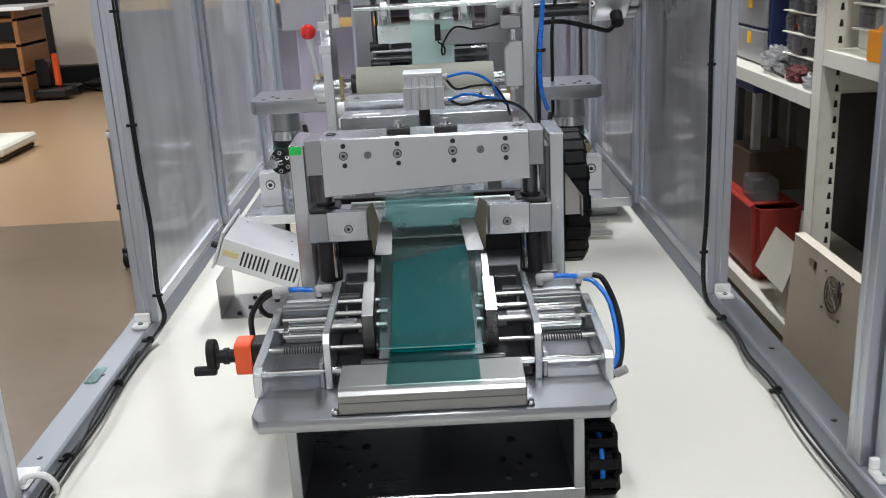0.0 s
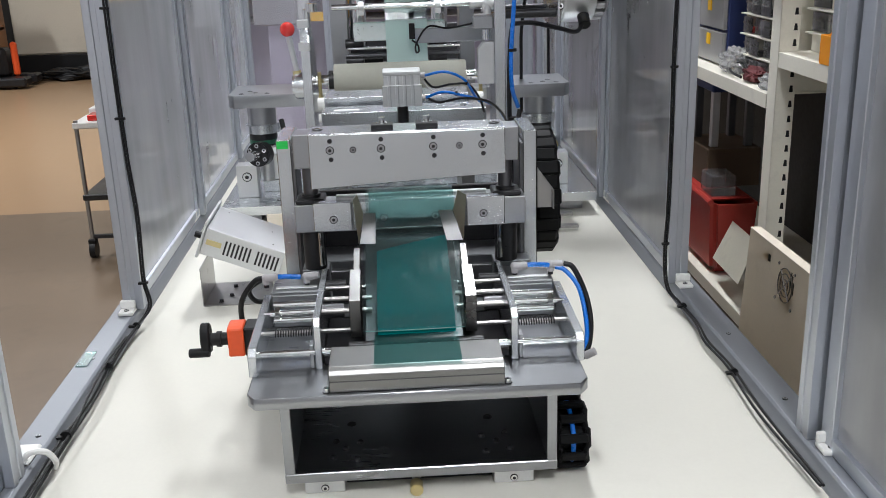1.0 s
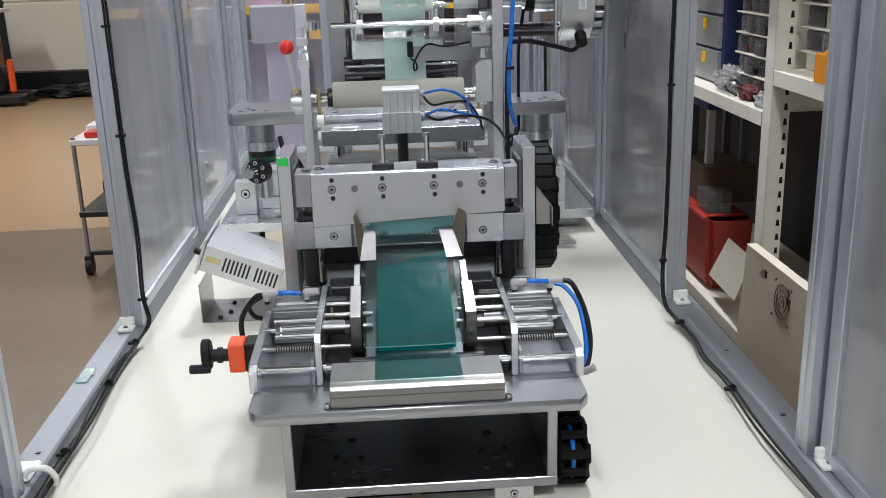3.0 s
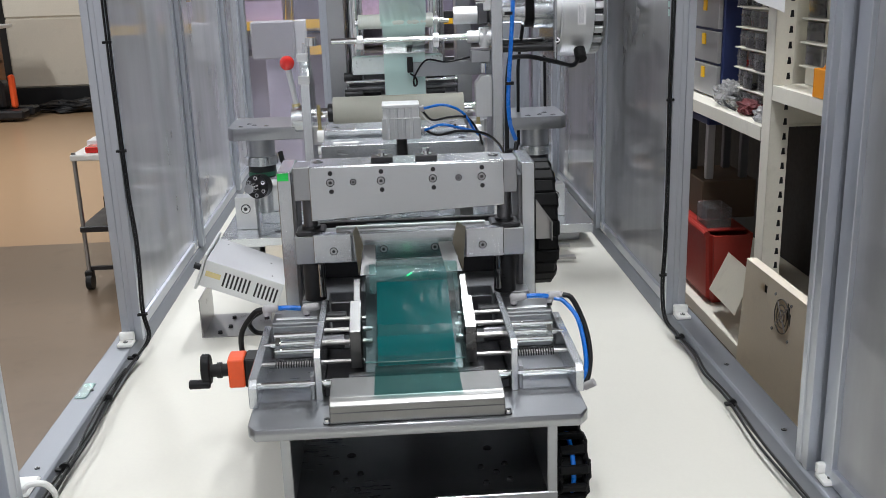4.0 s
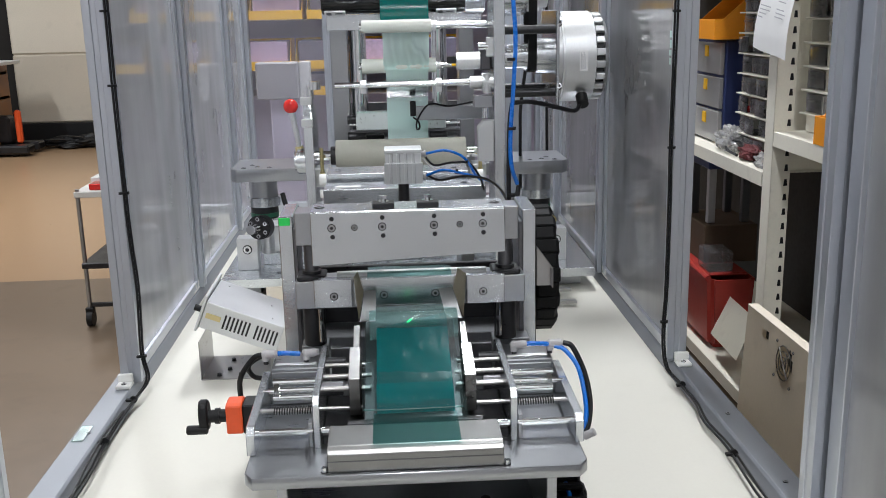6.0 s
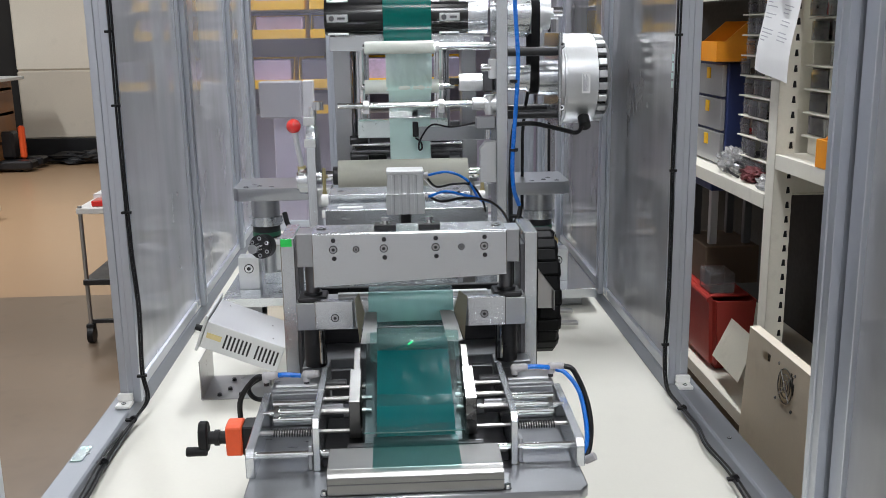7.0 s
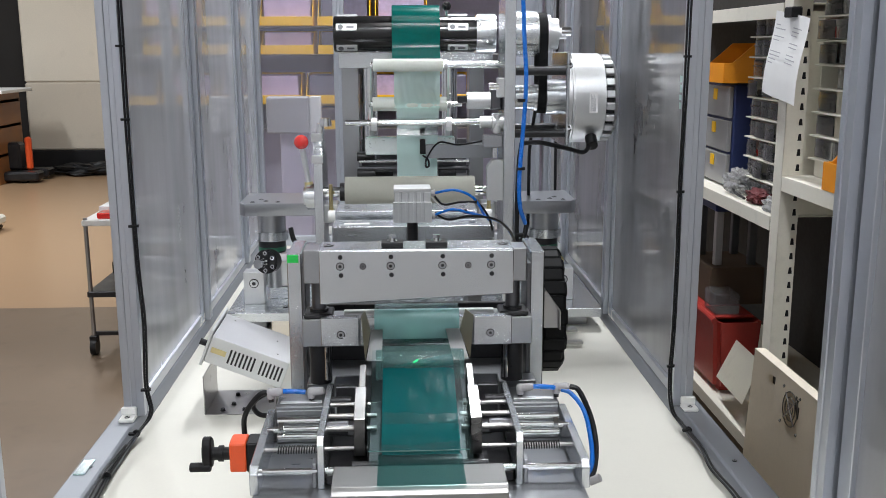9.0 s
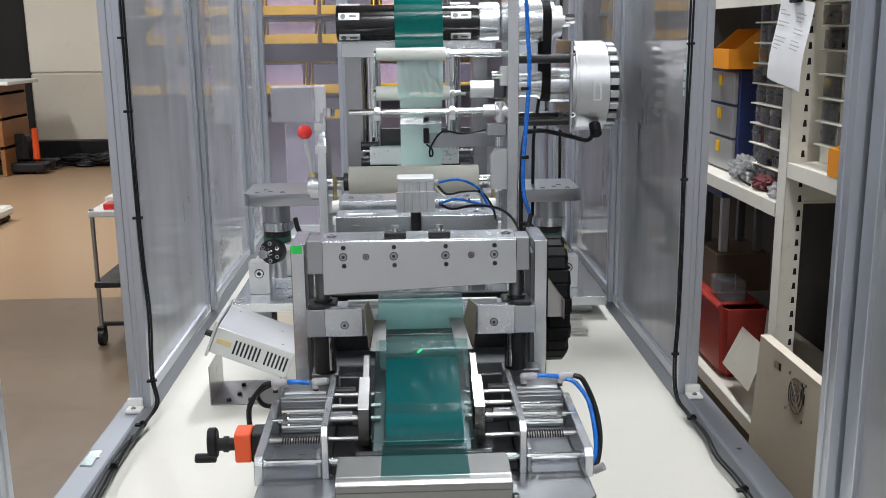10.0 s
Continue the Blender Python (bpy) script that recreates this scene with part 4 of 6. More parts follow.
wing = thing("sensor_bracket", (0.235, 1.42, 1.1), "bent stainless bracket fixed beside the column", "bracket")
b = prism([(0.2125, 1.0965), (0.2345, 1.0965), (0.2345, 1.125), (0.2125, 1.156)], 1.408, 1.4105, "y", 0.0003)
prism([(0.2125, 1.156), (0.2345, 1.125), (0.236, 1.126), (0.2125, 1.159)], 1.395, 1.4105, "y", 0.0003, b)
box(0.2345, 0.2362, 1.395, 1.4105, 1.0965, 1.1255, 0.0003, b)
part("plate", b, STAINLESS, wing)

# ---- control unit on a bent foot ----
unit = thing("control_unit", (-0.3, 1.76, TABLE), "tilted silver electronics box with vent slots on a bent steel foot", "control box")
TILT_M = Matrix.Translation((-0.291, 1.775, 0.953)) @ pose(0, 0, 0, 0, 22, 0)


def tilted(bm):
    bmesh.ops.transform(bm, matrix=TILT_M, verts=bm.verts)
    return bm


part("case", tilted(box(-0.072, 0.076, -0.075, 0.075, -0.026, 0.026, 0.0012)), ALU_WHITE, unit)
part("end_plate", tilted(box(-0.0775, -0.0725, -0.078, 0.082, -0.034, 0.036, 0.0008)), ALU_WHITE, unit)
for k in range(14):
    if k == 7:
        continue
    part("vent_slot", tilted(box(-0.032 + k * 0.0075, -0.0285 + k * 0.0075, -0.0762, -0.0752, -0.014, 0.013, 0)), BLACK_STEEL, unit, smooth=False)
part("connector", tilted(box(-0.066, -0.038, -0.0775, -0.0752, -0.004, 0.006, 0.0005)), BRASS, unit)
part("knob", tilted(rod((-0.092, -0.045, -0.002), (-0.0775, -0.045, -0.002), 0.006, 14)), BLACK, unit)
for x, y in ((-0.05, 0.05), (0.04, 0.02), (0.05, -0.05)):
    part("rivet", tilted(rod((x, y, 0.026), (x, y, 0.0266), 0.0016, 8)), BLACK_STEEL, unit)
b = box(-0.3715, -0.3695, 1.705, 1.83, TABLE, 0.925, 0.0004)
box(-0.3695, -0.245, 1.703, 1.83, TABLE + 0.0002, TABLE + 0.002, 0.0004, b)
box(-0.247, -0.245, 1.75, 1.83, TABLE + 0.002, 0.905, 0.0004, b)
ft = part("foot", b, STAINLESS, unit, "bent stainless steel foot")
for x, y in ((-0.325, 1.75), (-0.34, 1.72), (-0.3, 1.72), (-0.325, 1.8)):
    bolt(ft, (x, y, TABLE + 0.002), (0, 0, 1), 0.004, 0.005, BLACK_STEEL)

# ---- clamp cylinder frame behind the jaw ----
clampf = thing("clamp_frame", (CX, 1.72, TABLE), "silver cross bar frame carrying a pneumatic cylinder", "machine")
part("front_bar", box(-0.1255, 0.163, 1.68, 1.75, 1.178, 1.2065, 0.0012), ALU, clampf)
part("rear_bar", box(-0.1255, 0.140, 1.775, 1.86, 1.188, 1.2185, 0.0012), ALU, clampf)
part("lower_bar", box(-0.118, 0.15, 1.70, 1.78, 1.12, 1.146, 0.001), ALU_DARK, clampf)
for x in (-0.1, 0.13):
    part("upright", box(x - 0.012, x + 0.012, 1.70, 1.84, TABLE, 1.1195, 0.001), ALU_DARK, clampf)
    part("upright", box(x - 0.010, x + 0.010, 1.79, 1.84, 1.12, 1.188, 0.001), ALU_DARK, clampf)
    part("tie_rod", rod((x, 1.73, 1.146), (x, 1.73, 1.178), 0.007, 14), CHROME, clampf)
for x in (-0.1395, 0.155):
    b = rod((x, 1.8, 1.205), (x + 0.014, 1.8, 1.205), 0.011, 16, bev=0.001)
    rod((x, 1.8, 1.178), (x + 0.012, 1.8, 1.178), 0.008, 16, b)
    part("end_cap", b, WHITE_PL, clampf, "white end cap")
for x in (-0.105, 0.115):
    bolt(clampf, (x, 1.815, 1.2185), (0, 0, 1), 0.005, 0.002)
    bolt(clampf, (x + 0.01, 1.715, 1.2065), (0, 0, 1), 0.005, 0.002)
part("label_strip", box(-0.105, -0.06, 1.70, 1.712, 1.2066, 1.2075, 0), PAPER, clampf)


def ribbed(x0, x1, y0, y1, z0, z1):
    """An extruded cylinder body with grooves down its front."""
    n, w = 5, (x1 - x0) / 5
    prof = []
    for k in range(n):
        xa = x0 + k * w
        prof += [(xa + w * 0.08, y0), (xa + w * 0.62, y0), (xa + w * 0.66, y0 + 0.002), (xa + w * 0.96, y0 + 0.002)] if k < n - 1 else [(xa + w * 0.08, y0), (x1 - 0.001, y0)]
    prof += [(x1, y0 + 0.001), (x1, y1), (x0, y1), (x0, y0 + 0.001)]
    return prism(prof, z0, z1, "z", 0)


cyl = part("air_cylinder", ribbed(-0.0145, 0.0475, 1.632, 1.678, 1.222, 1.2735), ALU_WHITE, clampf, "compact ribbed aluminium air cylinder")
part("cylinder_cap", box(-0.0155, 0.0485, 1.631, 1.679, 1.2737, 1.281, 0.0015), ALU_WHITE, cyl)
sleeve = part("cylinder_sleeve", ribbed(-0.0165, 0.0495, 1.6245, 1.6318, 1.2225, 1.2575), ALU_WHITE, clampf, "sliding cylinder sleeve")
part("piston_rod", rod((CX, 1.655, 1.12), (CX, 1.655, 1.222), 0.0095, 18), BLACK_STEEL, clampf)
for z in (1.27, 1.232):
    b = rod((0.0487, 1.65, z), (0.053, 1.65, z), 0.0048, 12)
    rod((0.053, 1.65, z), (0.056, 1.65, z), 0.006, 12, b)
    part("air_fitting", b, GREYBOX, clampf)
tubes = thing("air_tubes", (0.12, 1.66, 1.21), "blue and black air tubes looping from the cylinder", "air tube")
part("blue_tube", hose([(0.056, 1.65, 1.27), (0.09, 1.64, 1.276), (0.122, 1.64, 1.262), (0.142, 1.655, 1.23), (0.155, 1.67, 1.215)], 0.0023, 8), BLUE_TUBE, tubes)
part("blue_tube", hose([(0.056, 1.65, 1.232), (0.085, 1.635, 1.243), (0.118, 1.635, 1.236), (0.155, 1.66, 1.222), (0.185, 1.71, 1.2), (0.205, 1.76, 1.17)], 0.0023, 8), BLUE_TUBE, tubes)
part("black_tube", hose([(0.052, 1.655, 1.268), (0.07, 1.648, 1.25), (0.1, 1.64, 1.255), (0.13, 1.645, 1.252), (0.15, 1.66, 1.225), (0.158, 1.67, 1.2)], 0.002, 8), RUBBER, tubes)
part("black_tube", hose([(0.052, 1.655, 1.236), (0.078, 1.64, 1.225), (0.115, 1.63, 1.232), (0.16, 1.655, 1.222), (0.19, 1.7, 1.195), (0.21, 1.76, 1.16)], 0.0023, 8), RUBBER, tubes)
part("grey_wire", hose([(0.05, 1.65, 1.262), (0.07, 1.64, 1.244), (0.1, 1.64, 1.24), (0.128, 1.65, 1.262)], 0.0012, 6), GREYBOX, tubes)
for p in ((0.108, 1.635, 1.24), (0.126, 1.643, 1.256)):
    part("cable_tie", rod((p[0] - 0.002, p[1], p[2]), (p[0] + 0.002, p[1], p[2] - 0.0005), 0.0042, 10), BLACK, tubes)

# ---- press unit with the grey roller at the back ----
press = thing("press_unit", (CX, 2.2, TABLE), "silver roller and press unit with tall side plates", "machine")
part("bed_plate", prism([(-0.415, 2.205), (0.474, 2.205), (0.474, 2.95), (-0.415, 2.95)], 0.883, 0.905, "z", 0.001), ALU, press)
for fx in (-0.36, 0.02, 0.42):
    part("bed_foot", box(fx - 0.03, fx + 0.03, 2.26, 2.9, TABLE, 0.8828, 0.001), ALU_DARK, press)
part("upper_bed", box(-0.33, 0.37, 2.34, 2.9, 0.9052, 0.935, 0.001), ALU, press)
part("crossmember", box(-0.165, 0.215, 2.0, 2.12, TABLE, 0.93, 0.001), ALU_DARK, press)
part("side_plate", prism([(2.0, TABLE), (2.14, TABLE), (2.14, 1.27), (2.1, 1.31), (2.06, 1.335), (2.02, 1.335), (2.0, 1.29)], -0.183, -0.164, "x", 0.001), ALU, press)
part("side_plate", box(0.213, 0.236, 2.0, 2.13, TABLE, 1.75, 0.001), ALU, press)
for z in (1.29, 1.335):
    b = box(-0.186, -0.163, 1.992, 2.005, z - 0.008, z + 0.008, 0.001)
    part("lug", b, ALU_WHITE, press)
b = rod((-0.158, 2.04, 1.355), (-0.158, 2.04, 1.372), 0.012, 12)
rod((-0.17, 2.05, 1.335), (-0.17, 2.05, 1.36), 0.008, 12, b)
part("top_screw", b, CHROME, press)
rl = part("rubber_roller", rod((-0.1215, 2.06, 1.2125), (0.156, 2.06, 1.2125), 0.0325, 40, bev=0.001), ROLLER, press, "grey rubber roller")
part("roller_shaft", rod((-0.165, 2.06, 1.2125), (0.213, 2.06, 1.2125), 0.011, 20), CHROME, press)
part("roller_collar", rod((-0.133, 2.06, 1.2125), (-0.1216, 2.06, 1.2125), 0.020, 24, bev=0.001), BLACK_STEEL, press)
b = rod((-0.2035, 2.05, 1.205), (-0.183, 2.05, 1.205), 0.028, 28, bev=0.002)
rod((-0.209, 2.05, 1.205), (-0.2035, 2.05, 1.205), 0.02, 28, b)
part("cam_hub", b, ALU, press)
lv = part("lever", rod((-0.198, 2.05, 1.232), (-0.2105, 2.05, 1.312), 0.0052, 14, r2=0.0068), ALU_WHITE, press, "white lever")
part("lever_nut", rod((-0.1975, 2.05, 1.226), (-0.199, 2.05, 1.236), 0.009, 6), BRASS, lv)
part("lever_ball", ball((-0.2115, 2.05, 1.321), 0.0155), RED, lv, "glossy red ball knob")
for x in (-0.15, 0.184):
    b = rod((x, 2.02, 1.165), (x, 2.02, 1.235), 0.004, 12)
    rod((x, 2.02, 1.165), (x, 2.02, 1.185), 0.005, 12, b)
    part("brass_pin", b, BRASS, press, "brass pin")
    part("bearing_housing", box(x - 0.016, x + 0.014, 2.03, 2.09, 1.15, 1.19, 0.002), ALU_WHITE, press)
# guide post towers left and right
for s in (-1, 1):
    c = 0.333
    o = part("tower_arm", prism([(CX + s * 0.20, 2.25), (CX + s * 0.385, 2.25), (CX + s * 0.40, 2.27), (CX + s * 0.40, 2.42), (CX + s * 0.20, 2.42)][::s], 1.128, 1.158, "z", 0.0012), ALU_DARK, press)
    for dx, dy in ((0.37, 2.275), (0.34, 2.29), (0.31, 2.275), (0.355, 2.315)):
        bolt(o, (CX + s * dx, dy, 1.158), (0, 0, 1), 0.005, 0.0015)
    part("tower_sleeve", rod((CX + s * c, 2.32, 1.082), (CX + s * c, 2.32, 1.1275), 0.034, 36), ALU_DARK, press)
    part("tower_ring", rod((CX + s * c, 2.32, 1.06), (CX + s * c, 2.32, 1.0815), 0.041, 36, bev=0.002), ALU, press)
    part("tower_seal", rod((CX + s * c, 2.32, 1.03), (CX + s * c, 2.32, 1.0598), 0.033, 30), BLACK_STEEL, press, "black sleeve with a green band")
    part("tower_band", rod((CX + s * c, 2.32, 1.034), (CX + s * c, 2.32, 1.044), 0.0337, 30), material("green_seal" if s < 0 else "green_seal_ring", (0.02, 0.12, 0.07), 0.4), press)
    part("tower_core", rod((CX + s * c, 2.34, 0.9352), (CX + s * c, 2.34, 1.03), 0.016, 24), ALU_WHITE, press)
    part("tower_foot", box(*mx(s, 0.30, 0.385), 2.345, 2.42, 0.9352, 1.0, 0.0015), ALU_WHITE, press)
    lg = part("stop_block", box(*mx(s, 0.352, 0.402), 2.288, 2.33, 0.9053, 0.985, 0.0012), ALU_WHITE, press, "bright stop block")
    bolt(lg, (CX + s * 0.377, 2.288, 0.957), (0, -1, 0), 0.0095, 0.003, ALU)
    c0 = Vector((CX + s * 0.343, 2.262, 1.016))
    d = Vector((s * 0.012, -0.04, 0.004)).normalized()
    cp = part("coupling", rod(c0, c0 - d * 0.03, 0.029, 30, bev=0.002), BLACK_STEEL, press, "black shaft coupling with screws")
    for k in range(6):
        a = radians(60 * k)
        u, v = Vector((0, 0, 1)), d.cross(Vector((0, 0, 1)))
        bolt(cp, c0 + 0.021 * (math.cos(a) * u + math.sin(a) * v), d, 0.0052, 0.004)
    part("coupling_shaft", rod(c0, c0 + d * 0.045, 0.0115, 18, bev=0.001), CHROME if s < 0 else BRASS, press)
    part("cable_loop", hose([(CX + s * 0.28, 2.25, 1.1), (CX + s * 0.27, 2.24, 1.07), (CX + s * 0.24, 2.24, 1.04), (CX + s * 0.22, 2.26, 0.98)], 0.006, 8), RUBBER, press)
    for dx, dy in ((0.30, 2.31), (0.275, 2.305), (0.29, 2.325)):
        bolt(press, (CX + s * dx, dy - 0.05, 0.9053), (0, 0, 1), 0.006, 0.003)
# flat stops at the table's right
for y, z in ((2.14, 0.872), (2.07, 0.864)):
    part("flat_stop", box(0.3, 0.405, y, y + 0.02, z - 0.006, z, 0.0006), STAINLESS, press)
    part("stop_foot", box(0.3, 0.32, y, y + 0.02, TABLE, z - 0.0062, 0.0006), STAINLESS, press)
part("bed_clamp", box(-0.31, -0.26, 2.2, 2.23, TABLE, 0.885, 0.001), CREAM, press)

# cross rod with collars, web rollers
b = rod((-0.116, 2.03, 1.3625), (0.213, 2.03, 1.3625), 0.0062, 18)
part("cross_rod", b, CHROME, press)
for x in (-0.057, 0.1):
    b = rod((x - 0.006, 2.03, 1.3625), (x + 0.006, 2.03, 1.3625), 0.0105, 18, bev=0.001)
    box(x - 0.006, x + 0.006, 2.022, 2.038, 1.345, 1.355, 0.001, b)
    part("rod_collar", b, ALU_WHITE, press)
b = rod((0.165, 2.03, 1.3625), (0.19, 2.03, 1.3625), 0.0125, 18, bev=0.001)
rod((0.19, 2.03, 1.3625), (0.213, 2.03, 1.3625), 0.019, 20, b)
rod((0.2, 2.02, 1.38), (0.2, 2.02, 1.34), 0.009, 14, b)
part("rod_clamp", b, ALU_WHITE, press)
for (x0, x1, y, z, r, end) in ((-0.062, 0.101, 2.15, 1.394, 0.0155, 0.135), (-0.0585, 0.0905, 2.1, 1.479, 0.0135, 0.213)):
    part("web_roller", rod((x0, y, z), (x1, y, z), r, 28, bev=0.001), PALE, press, "pale nylon web roller")
    part("roller_pin", rod((x0 - 0.004, y, z), (end, y, z), 0.0075, 14), CHROME, press)
    for xx in (x1 + 0.002,):
        part("roller_ring", rod((xx, y, z), (xx + 0.008, y, z), 0.0105, 18), ALU_WHITE, press)
b = rod((0.14, 2.07, 1.405), (0.19, 2.07, 1.405), 0.0185, 24, bev=0.001)
part("tension_cylinder", b, ALU_WHITE, press)
part("tension_bracket", box(0.19, 0.2125, 2.05, 2.085, 1.385, 1.43, 0.003), STEEL_PLATE, press)
part("tension_tip", box(0.12, 0.1398, 2.06, 2.08, 1.40, 1.415, 0.002), BLACK_STEEL, press)
part("hook_plate", box(0.196, 0.2125, 1.99, 2.0, 1.415, 1.455, 0.002), ALU_WHITE, press)
part("pin_cap", rod((0.18, 1.995, 1.437), (0.2, 1.995, 1.437), 0.007, 14), CHROME, press)
part("side_bracket", box(0.172, 0.2125, 2.02, 2.05, 1.31, 1.335, 0.0015), ALU_DARK, press)
part("adjuster", rod((0.196, 2.01, 1.29), (0.196, 2.01, 1.31), 0.008, 12), CHROME, press)
part("adjuster_block", prism([(0.178, 1.2), (0.212, 1.2), (0.212, 1.285), (0.19, 1.285), (0.178, 1.27)], 2.0, 2.03, "y", 0.001), ALU_WHITE, press)
# die set: posts, top plate, moving pad
part("die_top", box(-0.14, 0.21, 2.23, 2.45, 1.47, 1.505, 0.001), ALU, press)
part("rear_plate", box(-0.1, 0.165, 2.43, 2.445, 1.2, 1.29, 0.001), STEEL_PLATE, press)
part("die_frame", box(-0.14, -0.1, 2.34, 2.42, 0.9352, 1.4695, 0.001), ALU_DARK, press)
part("die_frame", box(0.165, 0.2, 2.34, 2.42, 0.9352, 1.4695, 0.001), ALU_DARK, press)
for x in (-0.075, 0.118):
    part("die_post", rod((x, 2.36, 1.25), (x, 2.36, 1.47), 0.019, 28), CHROME, press)
    b = rod((x - 0.03, 2.293, 1.262), (x + 0.012, 2.293, 1.262), 0.011, 18)
    rod((x - 0.03, 2.293, 1.222), (x + 0.012, 2.293, 1.222), 0.012, 18, b)
    part("die_knuckle", b, BLACK_STEEL, press)
part("die_rod", rod((-0.1, 2.282, 1.252), (0.16, 2.282, 1.252), 0.004, 12), CHROME, press)
part("die_rod", rod((-0.1, 2.29, 1.235), (0.16, 2.29, 1.235), 0.006, 12), STEEL_PLATE, press)
part("die_table", box(-0.1, 0.165, 2.27, 2.42, 1.18, 1.205, 0.001), STEEL_PLATE, press)
part("punch_insert", box(0.0, 0.022, 2.2705, 2.276, 1.2052, 1.226, 0.0005), WHITE_PL, press)
part("small_crate", box(-0.09, -0.02, 2.32, 2.38, 1.2052, 1.222, 0.001), BLACK, press)
pad = part("press_pad", box(-0.083, 0.125, 2.240, 2.267, 1.272, 1.312, 0.0015), PAD, press, "bright sliding press pad")
part("pad_film", box(-0.08, 0.122, 2.2385, 2.2685, 1.3122, 1.3132, 0.0002), FILM_PALE, pad)
part("pad_stem", rod((0.02, 2.254, 1.312), (0.02, 2.254, 1.5), 0.012, 20), CHROME, pad)
part("sensor_bar", box(0.055, 0.2125, 2.192, 2.206, 1.268, 1.3, 0.001), ALU_DARK, press)
b = box(0.042, 0.0548, 2.188, 2.202, 1.278, 1.312, 0.001)
part("sensor_head", b, BLACK, press, "black optical sensor")
part("sensor_wire", hose([(0.048, 2.19, 1.276), (0.06, 2.186, 1.266), (0.062, 2.186, 1.252), (0.056, 2.186, 1.25), (0.058, 2.186, 1.27), (0.085, 2.182, 1.305), (0.13, 2.18, 1.3), (0.19, 2.1, 1.318)], 0.0022, 6), RUBBER, press)

# film reel, pulley drive and brake
reel = thing("film_reel", (CX, 2.2, 1.545), "teal film roll on a black expanding shaft", "film roll")
b = rod((-0.146, 2.2, 1.545), (0.168, 2.2, 1.545), 0.0395, 36, bev=0.002)
sh = part("expanding_shaft", b, BLACK_GLOSS, reel, "glossy black expanding shaft")
for a in (30, -38, -106, -174, 106):
    for x0, x1 in ((-0.14, -0.094), (0.105, 0.15)):
        ca, sa = math.cos(radians(a)), math.sin(radians(a))
        s = box(-(x1 - x0) / 2, (x1 - x0) / 2, -0.008, 0.008, -0.002, 0.0025, 0.001)
        rod((-(x1 - x0) * 0.28, 0, 0.002), (-(x1 - x0) * 0.28, 0, 0.0034), 0.006, 14, s, mi=1)
        box((x1 - x0) * 0.0, (x1 - x0) * 0.36, -0.0025, 0.0025, 0.0024, 0.0029, 0, s, mi=1)
        m = Matrix.Translation(((x0 + x1) / 2, 2.2 - 0.0395 * ca, 1.545 + 0.0395 * sa)) @ pose(0, 0, 0, 90 - a)
        bmesh.ops.transform(s, matrix=m, verts=s.verts)
        part("grip_leaf", s, [ALU_WHITE, STEEL_PLATE], sh, "silver grip leaf")
part("film_roll", rod((-0.018, 2.2, 1.545), (0.0865, 2.2, 1.545), 0.063, 56, bev=0.001), TEAL, reel, "dark teal film roll")
part("hub", rod((0.1685, 2.2, 1.545), (0.212, 2.2, 1.545), 0.044, 36, bev=0.002), ALU, reel)
b = rod((0.2362, 2.2, 1.545), (0.305, 2.2, 1.545), 0.05, 36, bev=0.002)
rod((0.2362, 2.2, 1.545), (0.25, 2.2, 1.545), 0.055, 36, b)
part("bearing_hub", b, ALU, reel)
b = rod((0.306, 2.2, 1.545), (0.334, 2.2, 1.545), 0.042, 32)
rod((0.334, 2.2, 1.545), (0.352, 2.2, 1.545), 0.034, 32, b)
rod((0.352, 2.2, 1.545), (0.372, 2.2, 1.545), 0.012, 16, b)
part("pulley", b, ALU_WHITE, reel)
b = rod((0.36, 2.195, 1.55), (0.382, 2.195, 1.55), 0.011, 14, bev=0.002)
part("wing_screw", b, CHROME, reel)
part("stop_knob", ball((0.106, 2.25, 1.607), 0.0105), BLACK_GLOSS, reel, "glossy black ball knob")
part("knob_stem", rod((0.106, 2.25, 1.60), (0.106, 2.25, 1.584), 0.004, 10), CHROME, reel)
fw = thing("feed_film", (0.034, 2.15, 1.39), "pale aqua film running down over the web rollers", "film")
part("upper_film", skin([(2.1362, 1.545), (2.133, 1.52), (2.121, 1.495), (2.1155, 1.48)], -0.0175, 0.086, 8, 0.0003, 2.0), TEAL, fw, "dark teal film leaving the roll")
part("middle_film", skin([(2.1155, 1.478), (2.113, 1.46), (2.118, 1.43), (2.1335, 1.398), (2.136, 1.385)], -0.0145, 0.085, 40, 0.004, 8.0, ((0.06, 2.12, 0.5, 0.03, 0.003),)), FILM_PALE, fw)
part("lower_film", skin([(2.1355, 1.386), (2.145, 1.365), (2.175, 1.34), (2.21, 1.31), (2.222, 1.26), (2.222, 1.21), (2.19, 1.185), (2.095, 1.235)], -0.01, 0.083, 12, 0.0012, 13.0), FILM_PALE, fw)

